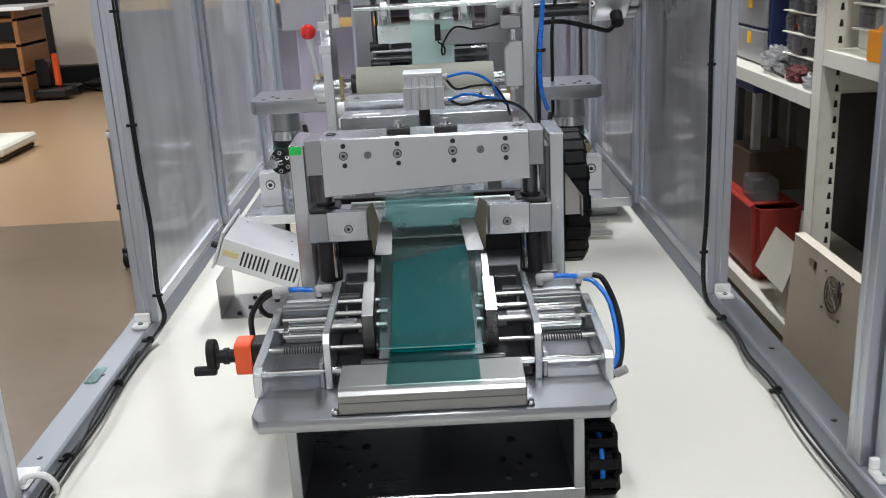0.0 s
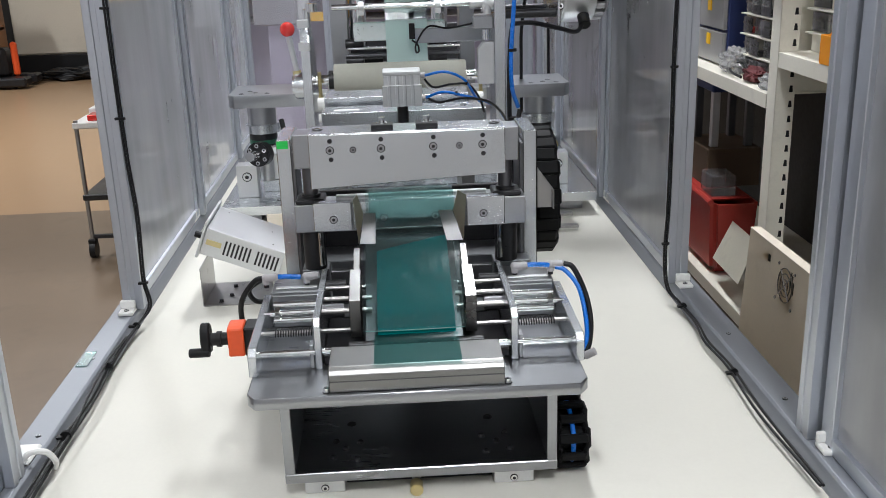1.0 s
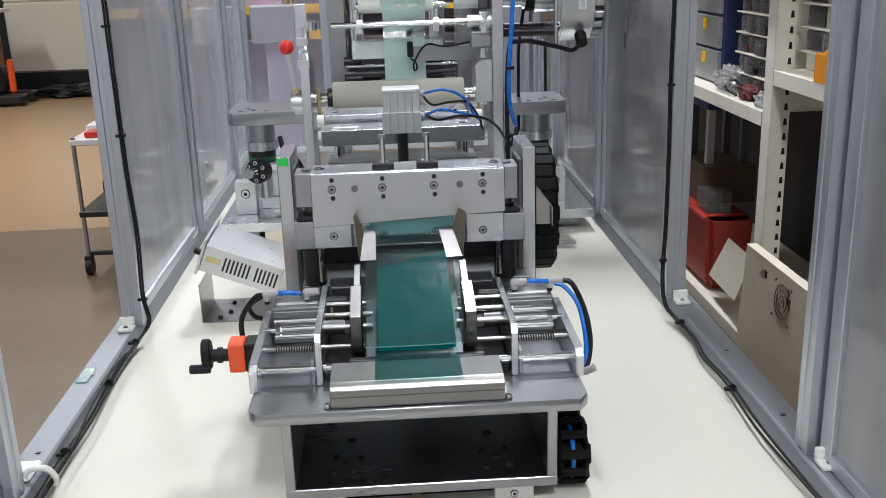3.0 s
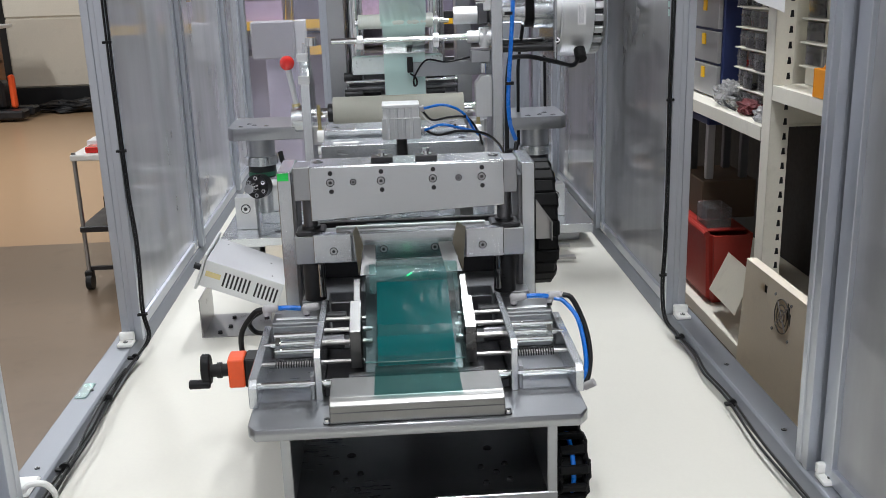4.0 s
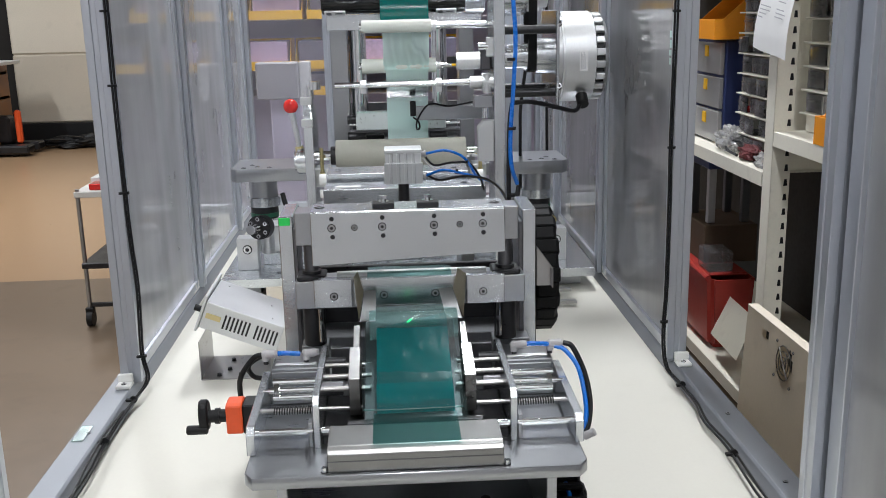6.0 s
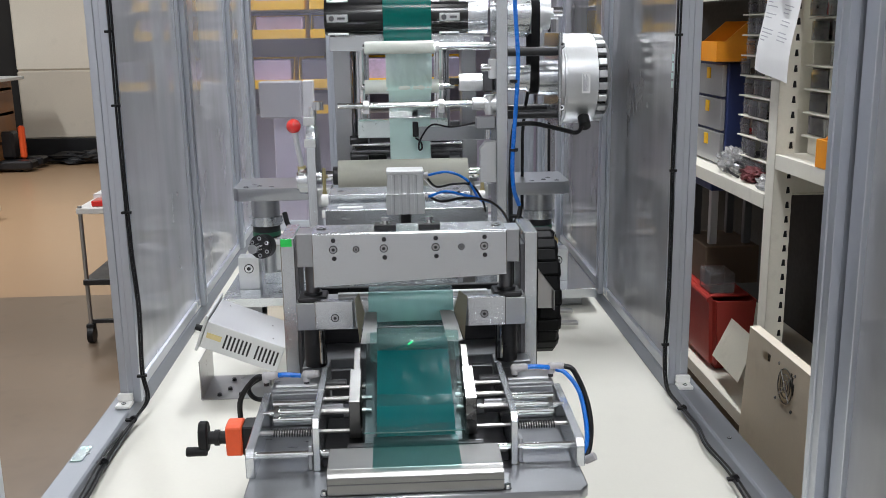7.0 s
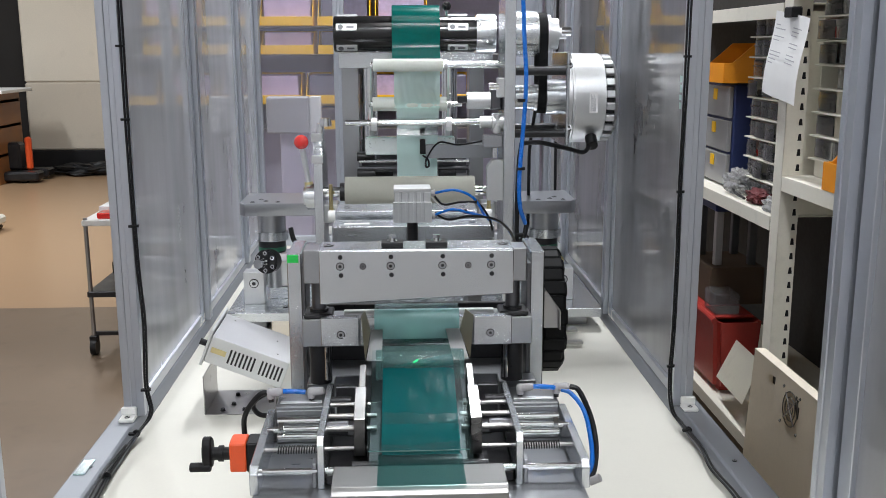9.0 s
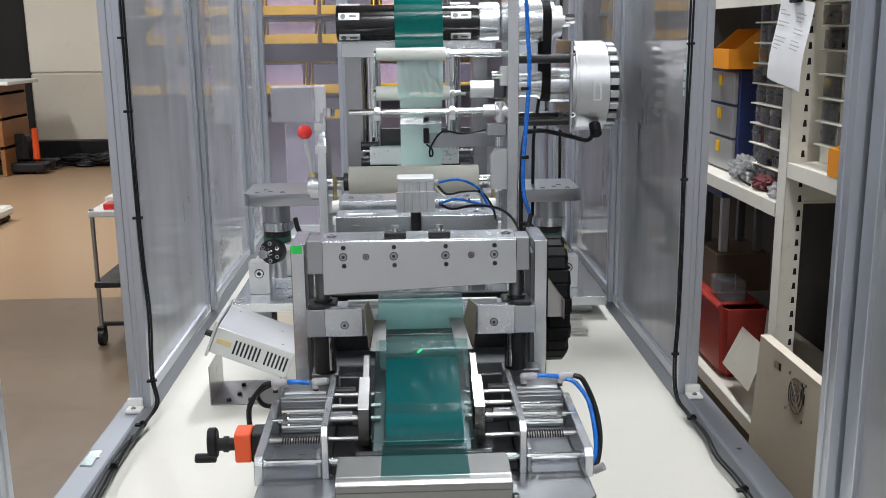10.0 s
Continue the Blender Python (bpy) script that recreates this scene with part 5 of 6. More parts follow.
brake = thing("powder_brake", (0.43, 2.2, 1.40), "round silver powder brake with slotted cooling ring", "brake")
part("mount_plate", box(0.358, 0.366, 2.1, 2.3, 1.3, 1.505, 0.002), ALU, brake)
b = rod((0.376, 2.2, 1.402), (0.448, 2.2, 1.402), 0.1, 56, bev=0.004)
rod((0.3662, 2.2, 1.402), (0.376, 2.2, 1.402), 0.085, 48, b)
part("housing", b, ALU_WHITE, brake)
b = rod((0.4485, 2.2, 1.402), (0.468, 2.2, 1.402), 0.088, 48)
part("inner_ring", b, BLACK_STEEL, brake)
for k in range(22):
    a = 2 * math.pi * k / 22
    s = box(0.4485, 0.4685, -0.0075, 0.0075, 0.087, 0.097, 0.0015)
    bmesh.ops.transform(s, matrix=Matrix.Translation((0, 2.2, 1.402)) @ Matrix.Rotation(a, 4, "X"), verts=s.verts)
    part("cooling_fin", s, ALU_WHITE, brake)
part("end_ring", rod((0.4688, 2.2, 1.402), (0.4788, 2.2, 1.402), 0.096, 56, r2=0.08, bev=0.002), ALU_WHITE, brake)
lab = part("rating_label", box(0.41, 0.428, 2.0985, 2.1003, 1.375, 1.42, 0.0002), PAPER, brake, "small printed rating label")
for k in range(6):
    part("print_bar", box(0.4125 + 0.002 * k, 0.4135 + 0.002 * k, 2.0978, 2.0984, 1.379, 1.415 - 0.004 * (k % 3), 0), INK, lab, smooth=False)
part("cable_gland", rod((0.42, 2.13, 1.32), (0.42, 2.11, 1.302), 0.013, 16), BLACK, brake)
for z in (1.465, 1.33):
    for y in (2.12, 2.28):
        part("standoff", rod((0.2365, y, z), (0.358, y, z), 0.0095, 16), BLACK_STEEL, brake)
        bolt(brake, (0.366, y - 0.01, z + 0.012), (0, -1, 0.3), 0.006, 0.01)
b = rod((0.30, 2.2, 1.405), (0.327, 2.2, 1.405), 0.032, 28)
rod((0.245, 2.2, 1.405), (0.30, 2.2, 1.405), 0.028, 28, b)
rod((0.327, 2.2, 1.405), (0.358, 2.2, 1.405), 0.04, 28, b)
part("small_pulley", b, ALU, brake)
bl = []
for k in range(13):
    a = radians(180 * k / 12)
    bl.append((2.2 - 0.046 * math.cos(a), 1.545 + 0.046 * math.sin(a)))
for k in range(13):
    a = radians(180 * k / 12)
    bl.append((2.2 + 0.036 * math.cos(a), 1.405 - 0.036 * math.sin(a)))
bl.append(bl[0])
bm = bmesh.new()
rows_v = [[bm.verts.new((x, y, z)) for x in (0.307, 0.326)] for y, z in bl]
for a, b in zip(rows_v, rows_v[1:]):
    bm.faces.new((a[0], a[1], b[1], b[0]))
bmesh.ops.solidify(bm, geom=list(bm.faces), thickness=0.003)
part("timing_belt", bm, BELT, brake, "black timing belt")
part("brake_cable", hose([(0.42, 2.12, 1.31), (0.40, 2.1, 1.29), (0.36, 2.08, 1.3), (0.3, 2.06, 1.315), (0.25, 2.0, 1.32)], 0.005, 8), RUBBER, brake)
# blue tube and black cables down the tall plate
tb = thing("riser_tubes", (0.245, 1.97, 1.2), "blue air tube and black cables tied down the side plate", "air tube")
part("blue_tube", hose([(0.242, 1.99, 1.75), (0.25, 1.985, 1.55), (0.255, 1.98, 1.45), (0.25, 1.975, 1.36), (0.243, 1.975, 1.25), (0.246, 1.98, 1.19), (0.26, 2.0, 1.15)], 0.0045, 10), BLUE_TUBE, tb)
part("black_cable", hose([(0.25, 2.0, 1.32), (0.243, 1.99, 1.27), (0.24, 1.985, 1.15), (0.245, 1.985, 0.95)], 0.005, 8), RUBBER, tb)
part("black_cable", hose([(0.318, 2.16, 1.49), (0.31, 2.3, 1.3), (0.312, 2.34, 1.2), (0.312, 2.34, 0.95)], 0.004, 8), RUBBER, tb)
part("black_cable", hose([(0.40, 2.5, 1.75), (0.402, 2.5, 1.4), (0.405, 2.5, 0.95)], 0.004, 8), RUBBER, tb)
for z in (1.41, 1.27, 1.13):
    part("cable_tie", rod((0.246, 1.978, z - 0.003), (0.246, 1.978, z + 0.003), 0.009, 10), BLACK, tb)
# dark support column behind the press
twin = thing("rear_support", (0.36, 2.8, TABLE), "tall grey extrusion support behind the press", "support")
for x in (0.34,):
    part("extrusion", box(x - 0.03, x + 0.03, 2.75, 2.81, 0.9352, 1.9, 0.002), ANOD, twin)

# ---- shelving along the aisle ----
rack = thing("shelving_unit", (1.2, 3.0, 0), "ivory slotted steel shelving loaded with parts boxes", "shelf")
SX = 0.97
for y in (2.405, 4.6, 0.2):
    for x in (SX, SX + 0.47):
        b = box(x, x + 0.003, y, y + 0.055, 0, 2.3, 0.0004)
        box(x, x + 0.05, y + 0.0, y + 0.003, 0, 2.3, 0.0004, b)
        up = part("upright", b, IVORY, rack, "slotted ivory upright")
        if y == 2.405 and x == SX:
            for k in range(30):
                z = 0.55 + 0.0385 * k
                part("slot", prism([(x + 0.034, z), (x + 0.044, z), (x + 0.042, z + 0.017), (x + 0.036, z + 0.017)], y - 0.0012, y - 0.0002, "y", 0), BLACK, up, smooth=False)
for y0, y1, zs in ((2.47, 4.6, (0.42, 1.072, 1.62)), (0.255, 2.415, (0.42, 1.187, 1.68))):
    for z in zs:
        b = box(SX + 0.002, SX + 0.47, y0, y1, z, z + 0.004, 0.0005)
        box(SX + 0.001, SX + 0.004, y0, y1, z - 0.034, z + 0.004, 0.0005, b)
        part("shelf_board", b, IVORY, rack)
# added sheet whose near-black colour gives the shelves their deep shade
part("shade_panel", box(SX + 0.475, SX + 0.48, 0.26, 4.6, 0, 2.3, 0.0005), DARK_WALL_SHADE, rack, "near-black panel added for the shade inside the shelves")


def parts_bin(x, y, z, w, d, h, mat, label, group, turn=180, lip=0.5, load=None):
    """An open-fronted stacking bin, its low front towards -y before the turn."""
    ob = thing("parts_bin", (x, y, z), label, "storage bin", group)
    t = 0.004
    side = [(-d / 2, 0), (d / 2, 0), (d / 2, h), (-d * 0.12, h), (-d * 0.4, h * lip), (-d / 2, h * lip)]
    b = prism(side, -w / 2, -w / 2 + t, "x", 0.0008)
    prism(side, w / 2 - t, w / 2, "x", 0.0008, b)
    box(-w / 2 + t, w / 2 - t, -d / 2, -d / 2 + t, 0, h * lip, 0.0008, b)
    box(-w / 2 + t, w / 2 - t, d / 2 - t, d / 2, 0, h, 0.0008, b)
    box(-w / 2 + t, w / 2 - t, -d / 2 + t, d / 2 - t, 0, t, 0.0005, b)
    rm = Matrix.Translation((x, y, z)) @ pose(0, 0, 0, 0, 0, turn)
    bmesh.ops.transform(b, matrix=rm, verts=b.verts)
    part("shell", b, mat, ob)
    if load:
        s = box(-w * 0.44, w * 0.44, -d * 0.36, d * 0.46, t + 0.0002, h * 0.93, 0.004)
        bmesh.ops.transform(s, matrix=rm, verts=s.verts)
        part("stock", s, load, ob, "violet-grey wrapped stock")
        return ob
    s = bmesh.new()
    bmesh.ops.create_icosphere(s, subdivisions=2, radius=min(w, d) * 0.3)
    for v in s.verts:
        v.co *= 0.85 + 0.4 * noise.noise(v.co * 30)
        v.co.z *= 0.6
    bmesh.ops.transform(s, matrix=rm @ Matrix.Translation((0, 0, h * 0.45)), verts=s.verts)
    part("filling", s, BAG, ob, "clear bagged parts")
    return ob


parts_bin(1.11, 3.045, 1.4055, 0.21, 0.25, 0.12, BIN, "orange open-fronted parts bin on a navy cabinet", "aisle bins", -90)
parts_bin(1.07, 2.10, 1.1915, 0.14, 0.2, 0.13, BIN, "orange parts bin with a white label", "aisle bins", -90)
cab = thing("drawer_cabinet", (1.15, 3.0, 1.066), "navy plastic cabinet with translucent drawers", "drawer cabinet")
part("carcass", box(1.045, 1.3, 3.0, 3.32, 1.0765, 1.40, 0.004), NAVY, cab)
for k in range(3):
    dr = part("drawer", box(1.03, 1.0445, 3.008, 3.312, 1.082 + 0.106 * k, 1.18 + 0.106 * k, 0.003), DRAWER, cab, "translucent drawer front")
    part("drawer_tag", box(1.0255, 1.0298, 3.12, 3.15, 1.135 + 0.106 * k, 1.17 + 0.106 * k, 0.001), YELLOW, dr, "yellow tag")


def drawer_rack(y0, y1, z0, cols, rows, label):
    ob = thing("small_parts_rack", (1.15, (y0 + y1) / 2, z0), label, "drawer cabinet", "small parts racks")
    x = 1.05
    w, h = (y1 - y0) / cols, 0.058
    b = box(x + 0.1, x + 0.105, y0, y1, z0, z0 + rows * h, 0.0005)
    for k in range(rows + 1):
        box(x - 0.018, x + 0.1, y0, y1, z0 + k * h, z0 + k * h + 0.004, 0.0005, b)
    for k in range(cols + 1):
        box(x, x + 0.1, y0 + k * w - 0.0015, y0 + k * w + 0.0015, z0, z0 + rows * h, 0.0005, b)
    part("frame", b, IVORY, ob)
    rnd = random.Random(int(y0 * 100))
    for r in range(rows):
        for c in range(cols):
            if rnd.random() < 0.12:
                continue
            out = rnd.choice((0, 0, 0.006, 0.014))
            ya, za = y0 + c * w + 0.003, z0 + r * h + 0.006
            b = box(x - 0.004 - out, x - 0.001 - out, ya, ya + w - 0.006, za, za + h - 0.012, 0.001)
            box(x - 0.012 - out, x - 0.004 - out, ya + w * 0.25, ya + w * 0.75, za + h * 0.45, za + h * 0.55, 0.001, b)
            box(x - 0.001 - out, x + 0.07 - out, ya, ya + w - 0.006, za, za + 0.002, 0.0004, b)
            d = part("drawer", b, CLEAR, ob, "clear plastic drawer")
            m = rnd.choice((RED, BLACK, BLACK, BLACK, CARD, ALU))
            part("contents", box(x + 0.008, x + 0.05, ya + 0.006, ya + w - 0.012, za + 0.002, za + 0.012 + 0.02 * rnd.random(), 0.003), m, d)
    return ob


drawer_rack(2.48, 2.86, 1.0765, 5, 9, "grey rack of small clear drawers with parts")
drawer_rack(1.70, 2.40, 1.2365, 7, 7, "grey rack of small clear drawers with parts")
solid("rack_riser", box(1.05, 1.3, 1.70, 2.40, 1.1915, 1.236, 0.002), IVORY, (1.15, 2.0, 1.1915), "ivory board under the drawer rack", "board")


def crumpled(name, c, r, mat, label, category, flat=0.5, seed=1):
    s = bmesh.new()
    bmesh.ops.create_icosphere(s, subdivisions=4, radius=1)
    for v in s.verts:
        p = v.co.copy()
        v.co = p * (0.75 + 0.35 * noise.noise(p * 2.3 + Vector((seed, 0, 0))) + 0.16 * noise.noise(p * 6 + Vector((0, seed, 0))))
        v.co.z = max(v.co.z, -0.55)
        v.co = Vector((v.co.x * r[0], v.co.y * r[1], v.co.z * r[2])) + Vector(c)
    zmin = min(v.co.z for v in s.verts)
    for v in s.verts:
        v.co.z += c[2] - zmin
    return solid(name, s, mat, c, label, category, smooth=False)


crumpled("plastic_bag", (1.03, 2.87, 1.0765), (0.055, 0.1, 0.055), BAG, "crumpled clear plastic bag on the shelf", "plastic bag", seed=3)
crumpled("plastic_bag", (1.01, 2.52, 1.0765), (0.035, 0.09, 0.03), BAG, "crumpled clear plastic bag of parts on the shelf", "plastic bag", seed=9)
crumpled("cloth_glove", (1.02, 2.68, 1.0765), (0.04, 0.075, 0.03), DARK_RED, "maroon work cloth lying on the shelf", "cloth", seed=5)
cord = solid("cord", hose([(1.0, 2.74, 1.0815), (0.99, 2.79, 1.09), (1.0, 2.83, 1.1), (1.02, 2.8, 1.115), (1.03, 2.74, 1.1)], 0.004, 8), RUBBER, (1.0, 2.75, 1.0765), "black cord beside the cloth", "cord")
paper = thing("hanging_sheet", (0.955, 2.4, 1.6), "white printed sheet hanging from the shelf upright", "paper")
bm = bmesh.new()
vs = [bm.verts.new(v) for v in ((0.956, 2.475, 1.605), (0.95, 2.525, 1.400), (0.948, 2.31, 1.374), (0.953, 2.262, 1.58))]
bm.faces.new(vs)
bmesh.ops.subdivide_edges(bm, edges=list(bm.edges), cuts=6, use_grid_fill=True)
for v in bm.verts:
    v.co.x += 0.004 * math.sin(v.co.z * 25) + 0.003 * math.sin(v.co.y * 30)
bmesh.ops.solidify(bm, geom=list(bm.faces), thickness=0.0006)
part("sheet", bm, PAPER, paper)
rnd = random.Random(4)
for r in range(12):
    for c0 in (0.1, 0.55):
        v = 0.1 + r * 0.045
        n = 0.12 + 0.2 * rnd.random()
        if rnd.random() < 0.2:
            continue
        def on(u, w):
            top = Vector((0.956, 2.475, 1.605)).lerp(Vector((0.953, 2.262, 1.58)), u)
            low = Vector((0.950, 2.525, 1.400)).lerp(Vector((0.948, 2.31, 1.374)), u)
            p = top.lerp(low, w)
            return p + Vector((0.004 * math.sin(p.z * 25) + 0.003 * math.sin(p.y * 30) - 0.0035, 0, 0))
        bm = bmesh.new()
        bm.faces.new([bm.verts.new(on(*q)) for q in ((c0, v), (c0, v + 0.012), (c0 + n, v + 0.012), (c0 + n, v))])
        part("print_bar", bm, INK, paper, smooth=False)
b = box(0.945, 0.972, 2.35, 2.4, 1.585, 1.61, 0.003)
part("clip", b, BLACK, paper)

# lower shelf: crate, cartons, stool
crate = thing("red_crate", (1.15, 2.85, 0.4245), "red plastic crate on the lower shelf", "crate")
bm = bmesh.new()
vl = [bm.verts.new(v) for v in ((1.0, 2.9, 0.4255), (1.13, 2.9, 0.4255), (1.13, 3.33, 0.4255), (1.0, 3.33, 0.4255))]
vh = [bm.verts.new(v) for v in ((0.985, 2.885, 0.66), (1.14, 2.885, 0.66), (1.14, 3.35, 0.66), (0.985, 3.35, 0.66))]
bm.faces.new(vl)
for k in range(4):
    bm.faces.new((vl[k], vl[(k + 1) % 4], vh[(k + 1) % 4], vh[k]))
bmesh.ops.recalc_face_normals(bm, faces=bm.faces)
bmesh.ops.bevel(bm, geom=[e for e in bm.edges if not e.is_boundary], offset=0.02, segments=3, affect="EDGES")
bmesh.ops.solidify(bm, geom=list(bm.faces), thickness=0.005)
part("shell", bm, REDBOX, crate)
part("rim", hose([(0.985, 2.895, 0.665), (0.985, 3.0, 0.667), (0.985, 3.34, 0.665)], 0.01, 10), REDBOX, crate)
part("lid", box(0.998, 1.125, 2.93, 3.33, 0.662, 0.672, 0.004), REDBOX, crate)
bm = bmesh.new()
bm.faces.new([bm.verts.new(v) for v in ((1.05, 2.871, 0.611), (0.985, 2.85, 0.498), (0.965, 2.564, 0.513), (1.03, 2.61, 0.624))])
bmesh.ops.solidify(bm, geom=list(bm.faces), thickness=0.006)
solid("loose_panel", bm, IVORY, (0.985, 2.6, 0.455), "white board flap leaning in the lower shelf", "board")
solid("cardboard_box", box(1.02, 1.2, 3.06, 3.32, 0.6725, 0.80, 0.003), CARD, (1.2, 3.1, 0.6725), "brown cardboard box above the red crate", "carton")
tray_box = solid("clear_tray", box(1.0, 1.08, 2.94, 3.05, 0.6725, 0.74, 0.004), CLEAR, (1.04, 2.95, 0.6725), "clear plastic tray on the red crate", "tray")
st = thing("step_stool", (1.2, 3.1, 0.801), "grey aluminium step stool with a navy top stored under the shelf", "stool")
part("top", box(1.03, 1.19, 3.07, 3.3, 0.985, 1.01, 0.004), NAVY, st)
# front leg stays grey; dark material on the rest imitates under-shelf shade
for x in (1.04, 1.155):
    for y in (3.09, 3.26):
        part("leg", box(x, x + 0.025, y, y + 0.025, 0.801, 0.9848, 0.002), STEEL_PLATE if x > 1.1 or y > 3.2 else GREYBOX, st)

cover = thing("machine_cover", (0.9, 2.0, 0), "cream sheet steel cover with fan cut-outs leaning on the shelf", "steel cover")
bm = BM()
# sheet with two round openings, made as a ring-filled grid
NY, NZ = 46, 54
Y0, Y1, Z0, Z1 = 1.55, 2.287, 0.02, 0.772


def open_at(y, z):
    if (y - 2.04) ** 2 + (z - 0.705) ** 2 < 0.042 ** 2:
        return True
    return abs(y - 2.165) < 0.024 and abs(z - 0.733) < 0.013


cols = {}
for i in range(NY * 2 + 1):
    for k in range(NZ * 2 + 1):
        y, z = Y0 + (Y1 - Y0) * i / (NY * 2), Z0 + (Z1 - Z0) * k / (NZ * 2)
        cols[i, k] = (y, z)
used = {}
for i in range(NY * 2):
    for k in range(NZ * 2):
        y = (cols[i, k][0] + cols[i + 1, k][0]) / 2
        z = (cols[i, k][1] + cols[i, k + 1][1]) / 2
        if open_at(y, z):
            continue
        q = []
        for ii, kk in ((i, k), (i + 1, k), (i + 1, k + 1), (i, k + 1)):
            if (ii, kk) not in used:
                yy, zz = cols[ii, kk]
                used[ii, kk] = bm.verts.new((0.845 + 0.04 * (zz / 0.77), yy, zz))
            q.append(used[ii, kk])
        bm.faces.new(q)
bmesh.ops.solidify(bm, geom=list(bm.faces), thickness=0.003)
part("sheet", bm, CREAM, cover)
b = box(0.884, 0.91, Y0, Y1, 0.769, 0.773, 0.001)
box(0.906, 0.91, Y0, Y1, 0.75, 0.769, 0.0005, b)
part("top_flange", b, CREAM, cover)
def on_cover(y, z, off):
    return Vector((0.845 + 0.04 * (z / 0.77) + off, y, z))


bm = bmesh.new()
bm.faces.new([bm.verts.new(on_cover(y, z, 0.035)) for y, z in ((Y0, Z0), (Y1 - 0.01, Z0), (Y1 - 0.01, Z1 - 0.01), (Y0, Z1 - 0.01))])
bmesh.ops.solidify(bm, geom=list(bm.faces), thickness=0.002)
part("inner_sheet", bm, CREAM, cover)
# black plate added for the darkness inside the slot
part("slot_shade", box(0.898, 0.903, 2.135, 2.195, 0.712, 0.752, 0.001), BLACK, cover)
for yc_ in (2.04,):
    part("fan_disc", rod(on_cover(yc_, 0.705, 0.026), on_cover(yc_, 0.705, 0.034), 0.04, 24), BLACK, cover, "black fan behind the cut-out")
    for rr in (0.04, 0.027, 0.014):
        pts = [on_cover(yc_ + rr * math.cos(2 * math.pi * k / 16), 0.705 + rr * math.sin(2 * math.pi * k / 16), -0.003) for k in range(17)]
        part("guard_ring", hose(pts, 0.0014, 5, 2), STEEL_DULL, cover)
    for a in (0.8, -0.8):
        dy, dz = 0.042 * math.cos(a), 0.042 * math.sin(a)
        part("guard_wire", rod(on_cover(yc_ - dy, 0.705 - dz, -0.004), on_cover(yc_ + dy, 0.705 + dz, -0.004), 0.0018, 6), STAINLESS, cover)
    for dy, dz in ((0.045, 0.04), (-0.045, 0.04), (0.045, -0.045), (-0.045, -0.045)):
        bolt(cover, on_cover(yc_ + dy, 0.705 + dz, -0.003), (-1, 0, 0.26), 0.0032, 0.002, ALU_DARK)

# ---- rack with yellow bins behind the machine ----
back = thing("bin_rack", (-0.2, 4.5, 0), "rack of yellow bins before a violet-grey board", "shelf")
part("back_board", box(-1.15, 0.9, 4.7, 4.74, 0, 2.3, 0.003), PURPLE, back)
for x in (-1.17, -0.25, 0.88):
    part("upright", box(x, x + 0.035, 4.3, 4.335, 0, 2.3, 0.002), STEEL_PLATE, back)
for z in (0.7, 1.165, 1.275, 1.487, 1.607, 1.82):
    part("shelf_board", box(-1.14, 0.9, 4.32, 4.69, z - 0.006, z, 0.001), GREYBOX, back)
for z, h in ((1.1655, 0.095), (1.2755, 0.13), (1.4875, 0.1), (1.6075, 0.16)):
    for i in range(8):
        x = -1.03 + 0.245 * i + (0.06 if z > 1.4 else 0.0)
        if (x > -0.25 and z < 1.2) or (x > 0.1 and z > 1.4) or (z < 1.2 and i == 2) or (z > 1.6 and i == 1) or x > 0.3:
            continue
        parts_bin(x, 4.37, z, 0.225, 0.24, h, YELLOW, "yellow open-fronted parts bin filled with violet-grey stock", "rack bins", 0, 0.038 / h, (STOCK, STOCK_DARK)[i % 2])
pod = thing("control_pedestal", (-0.39, 3.62, 0), "grey control pedestal standing behind the enclosure", "control cabinet")
part("column", box(-0.44, -0.33, 3.56, 3.72, 0, 1.215, 0.004), PURPLE, pod, "violet-grey column")
part("screen_box", box(-0.475, -0.325, 3.47, 3.54, 1.2155, 1.345, 0.005), GREYBOX, pod, "grey box")
part("cover_sheet", box(-0.324, -0.285, 3.5, 3.55, 1.2155, 1.345, 0.003), WHITE_PL, pod)
crumpled("plastic_bag", (-0.24, 4.34, 1.325), (0.09, 0.05, 0.08), BAG, "crumpled clear bag hanging on the bin rack", "plastic bag", seed=14)

# ---- far left: trolley, bench, pallets ----
cart = thing("service_trolley", (-1.36, 4.9, 0), "white two-tier service trolley on black castors", "trolley")
for z in (0.66, 0.30):
    b = box(-1.565, -1.1, 4.72, 5.3, z, z + 0.03, 0.004)
    part("tray", b, WHITE_PL if z > 0.5 else BLACK_STEEL, cart)
for x in (-1.55, -1.115):
    for y in (4.735, 5.285):
        part("leg", rod((x, y, 0.1), (x, y, 0.70), 0.011, 12), ALU_DARK, cart)
        b = rod((x - 0.014, y, 0.042), (x + 0.014, y, 0.042), 0.042, 24)
        box(x - 0.02, x + 0.02, y - 0.02, y + 0.02, 0.07, 0.1, 0.004, b)
        part("castor", b, RUBBER, cart, "black castor")
part("lower_brace", box(-1.56, -1.105, 4.73, 4.75, 0.1, 0.12, 0.002), BLACK_STEEL, cart)
solid("red_case", box(-1.5, -1.4, 4.76, 4.86, 0.6905, 0.72, 0.004), RED, (-1.45, 4.8, 0.6905), "small red case on the trolley", "case")
solid("paper_stack", box(-1.53, -1.38, 4.9, 5.1, 0.6905, 0.73, 0.002), PAPER, (-1.45, 5.0, 0.6905), "stack of white paper on the trolley", "paper")
drill = thing("cordless_drill", (-1.42, 4.9, 0.3305), "black and red cordless drill on the lower tray", "drill")
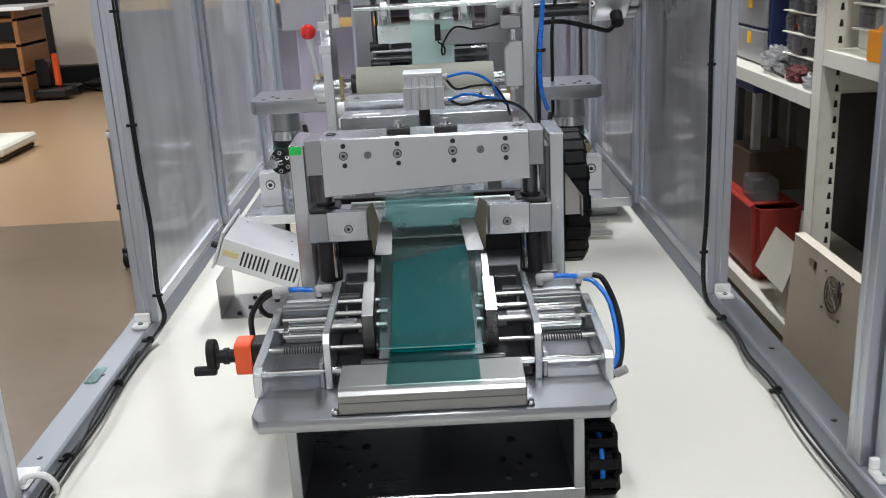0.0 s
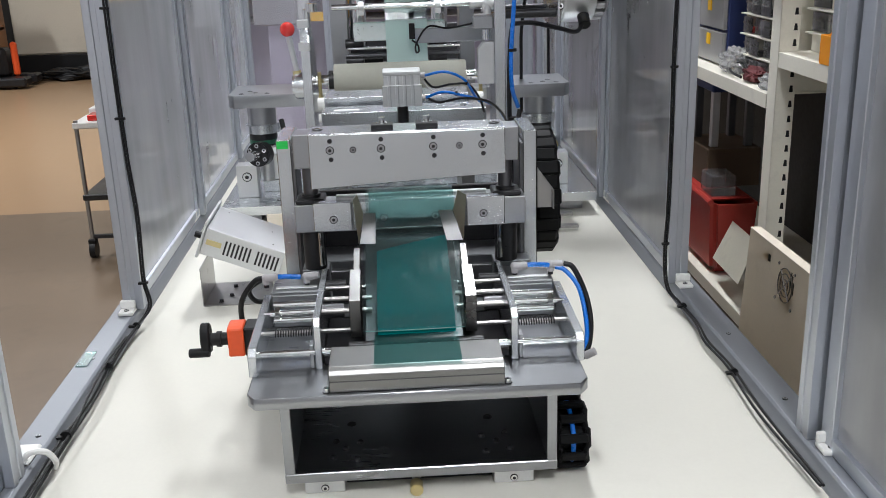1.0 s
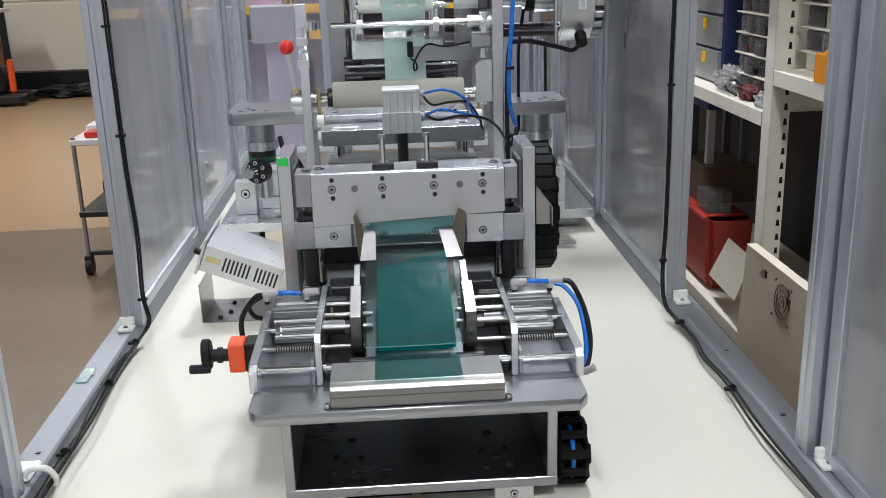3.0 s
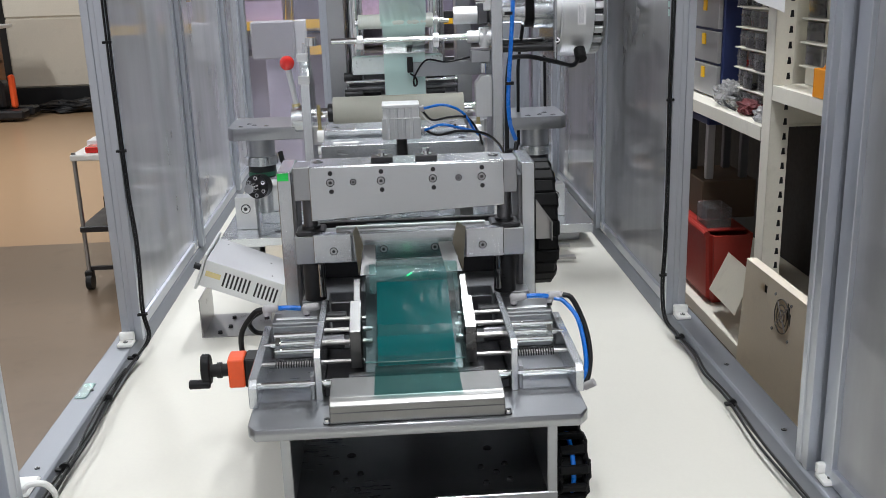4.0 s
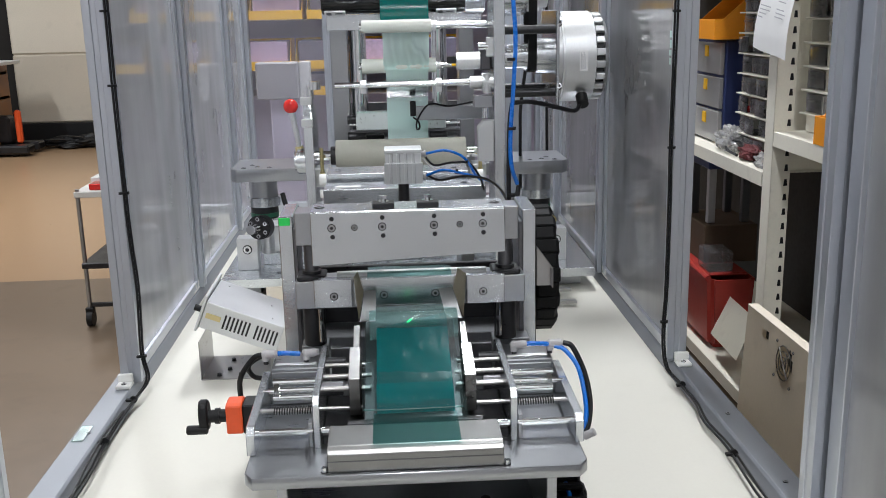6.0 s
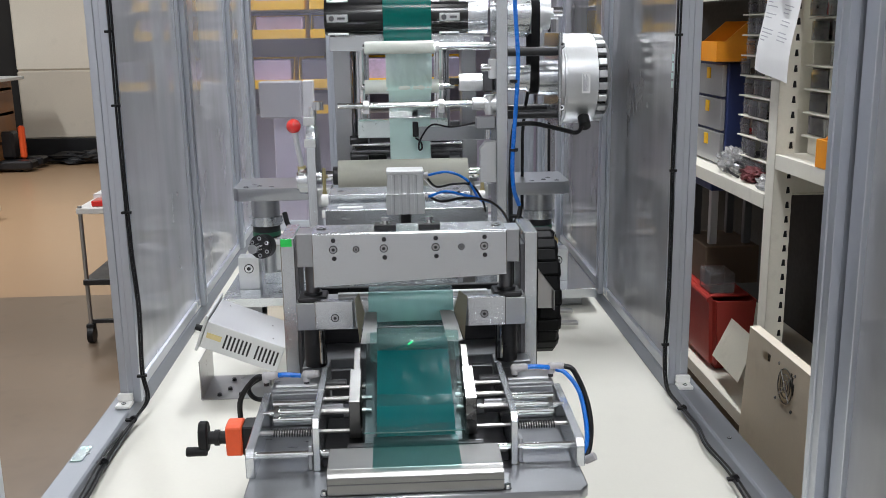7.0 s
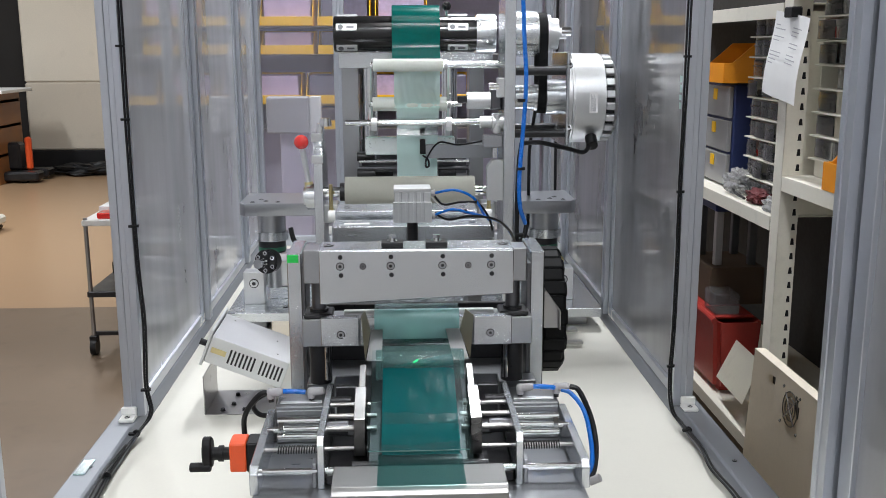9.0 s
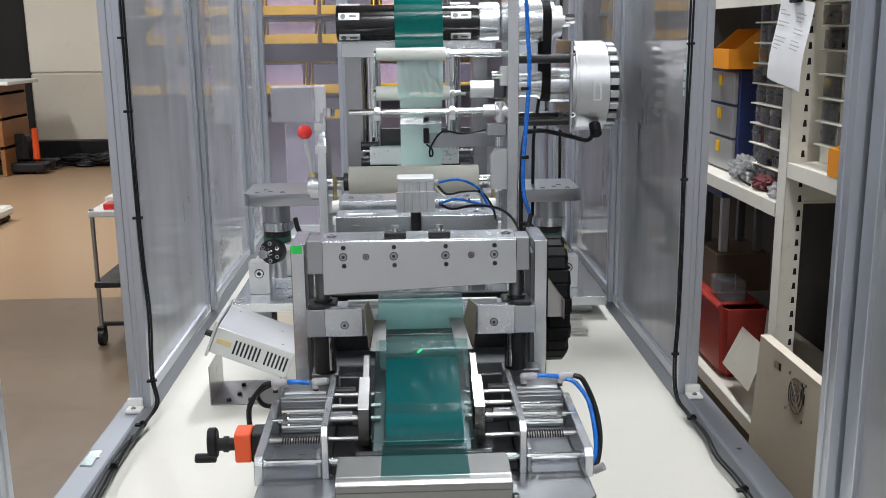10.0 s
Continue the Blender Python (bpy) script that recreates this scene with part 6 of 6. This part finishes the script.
b = rod((-1.46, 4.82, 0.43), (-1.33, 4.86, 0.43), 0.035, 20, bev=0.006)
part("body", b, BLACK, drill)
part("grip", box(-1.39, -1.35, 4.83, 4.87, 0.37, 0.42, 0.006), BLACK, drill)
part("battery", box(-1.43, -1.33, 4.80, 4.9, 0.3305, 0.38, 0.006), RED, drill)
bench = thing("workbench", (-5.4, 11.2, 0), "wooden workbench with a white top and dark shelves", "workbench")
part("top", box(-6.4, -4.35, 10.9, 11.8, 1.02, 1.06, 0.006), WHITE_PL, bench)
for z in (0.30, 0.62, 0.9):
    part("shelf", box(-6.3, -4.5, 11.0, 11.75, z, z + 0.04, 0.004), WOOD, bench)
for x in (-6.3, -4.55):
    part("side", box(x, x + 0.05, 11.0, 11.78, 0.0, 1.0195, 0.004), WOOD, bench)
for x, h in ((-4.9, 0.42), (-5.05, 0.36), (-5.3, 0.45), (-5.5, 0.3)):
    b = rod((x, 11.2, 1.0605), (x, 11.2, 1.0605 + h * 0.75), 0.06, 20, bev=0.01)
    rod((x, 11.2, 1.0605 + h * 0.75), (x, 11.2, 1.0605 + h), 0.03, 16, b)
    solid("spray_bottle", b, GREYBOX, (x, 11.2, 1.0605), "grey bottle on the workbench", "bottle", "bench bottles")
jack = thing("pallet_truck", (-4.6, 11.3, 0), "orange pallet truck handle with dark forks", "pallet truck")
part("handle", box(-4.335, -4.265, 11.36, 11.43, 0.1305, 0.51, 0.02), ORANGE, jack, "orange handle")
for y in (11.12, 11.46):
    part("fork", box(-5.4, -4.12, y, y + 0.22, 0.03, 0.13, 0.02), BLACK_STEEL, jack)
part("pump", box(-4.62, -4.37, 11.3, 11.5, 0.1305, 0.45, 0.03), BLACK_STEEL, jack)
for x in (-4.3, -5.2):
    part("wheel", rod((x - 0.03, 11.2, 0.05), (x + 0.03, 11.2, 0.05), 0.05, 20), RUBBER, jack)
crumpled("tarp", (-3.75, 11.9, 0.0), (0.6, 0.25, 0.11), BLACK, "dark tarpaulin lying by the column", "tarpaulin", seed=8)
mc = thing("white_machine", (-4.3, 8.0, 0), "white machine base on a low plinth", "machine")
part("plinth", box(-4.4, -3.4, 7.6, 8.3, 0, 0.05, 0.02), CARD, mc)
part("base", box(-4.4, -3.37, 7.58, 8.3, 0.0505, 0.13, 0.02), IVORY, mc)
part("body", box(-4.4, -3.82, 7.7, 8.3, 0.1305, 0.7, 0.03), IVORY, mc)
solid("grey_pipe_rack", box(-2.95, -2.9, 11.0, 11.05, 0.0, 1.9, 0.01), BLACK_STEEL, (-2.92, 11, 0), "dark upright bar by the column", "bar")


# ---- what moves ----
def motions():
    # the upper jaw closes on the film and opens again
    down = 0.0315
    walk(jaw, [(0, pose(0, 0, 0)), (2.45, pose(0, 0, 0)), (2.65, pose(0, 0, -down)), (3.53, pose(0, 0, -down)), (3.6, pose(0, 0, -down * 0.72)), (3.68, pose(0, 0, -0.001)), (3.75, pose(0, 0, 0)), (10, pose(0, 0, 0))])
    # side guides spread and close
    for s, g in zip((-1, 1), GUIDES):
        o = s * 0.034
        walk(g, [(0, pose(0, 0, 0)), (3.52, pose(0, 0, 0)), (3.6, pose(o * 0.55, 0, 0)), (3.68, pose(o, 0, 0)), (3.74, pose(o, 0, 0)), (3.8, pose(o * 0.7, 0, 0)), (3.88, pose(0, 0, 0)), (4.0, pose(0, 0, 0)), (10, pose(0, 0, 0))])
    # press pad at the back
    d = 0.048
    beats = [(0, 0), (1.12, 0), (1.42, -d), (1.68, -d), (1.98, 0), (2.2, 0), (5.3, 0), (5.62, -d), (5.88, -d), (6.18, 0), (6.5, 0), (9.66, 0), (9.96, -d), (10, -d)]
    walk(pad, [(t, pose(0, 0, h)) for t, h in beats])
    # the cut pouch slides down the bed, and later a new tongue of film comes out of the jaw
    walk(pouch, [(t, pose(CX, 1.29 + y, 1.1 + z)) for t, y, z in ((0, 0, 0), (3.53, 0, 0), (3.62, -0.02, -0.004), (3.72, -0.05, -0.024), (3.86, -0.074, -0.039), (4.05, -0.076, -0.040), (10, -0.076, -0.040))])
    walk(tail, [(t, pose(CX, 1.35 + y, 1.145 + z)) for t, y, z in ((0, 0.012, -0.009), (3.6, 0.012, -0.009), (5.75, 0.012, -0.009), (6.3, 0, 0), (10, 0, 0))])
    # the film shaft turns while the film is drawn off
    walk(sh, [(t, pose(0, 0, 0, a)) for t, a in ((0, -190), (2.3, -190), (6.3, -190), (6.6, -160), (6.8, -134), (7.0, -101), (7.2, -70), (7.4, -38), (7.6, -14), (7.8, -1), (8.0, 6), (8.3, 9), (10, 9))])
    # cylinder sleeve
    e = 0.016
    walk(sleeve, [(0, pose(0, 0, 0)), (2.4, pose(0, 0, 0)), (2.6, pose(0, 0, -e)), (3.62, pose(0, 0, -e)), (3.75, pose(0, 0, 0)), (6.4, pose(0, 0, 0)), (6.6, pose(0, 0, -e)), (7.68, pose(0, 0, -e)), (7.8, pose(0, 0, 0)), (10, pose(0, 0, 0))])


motions()
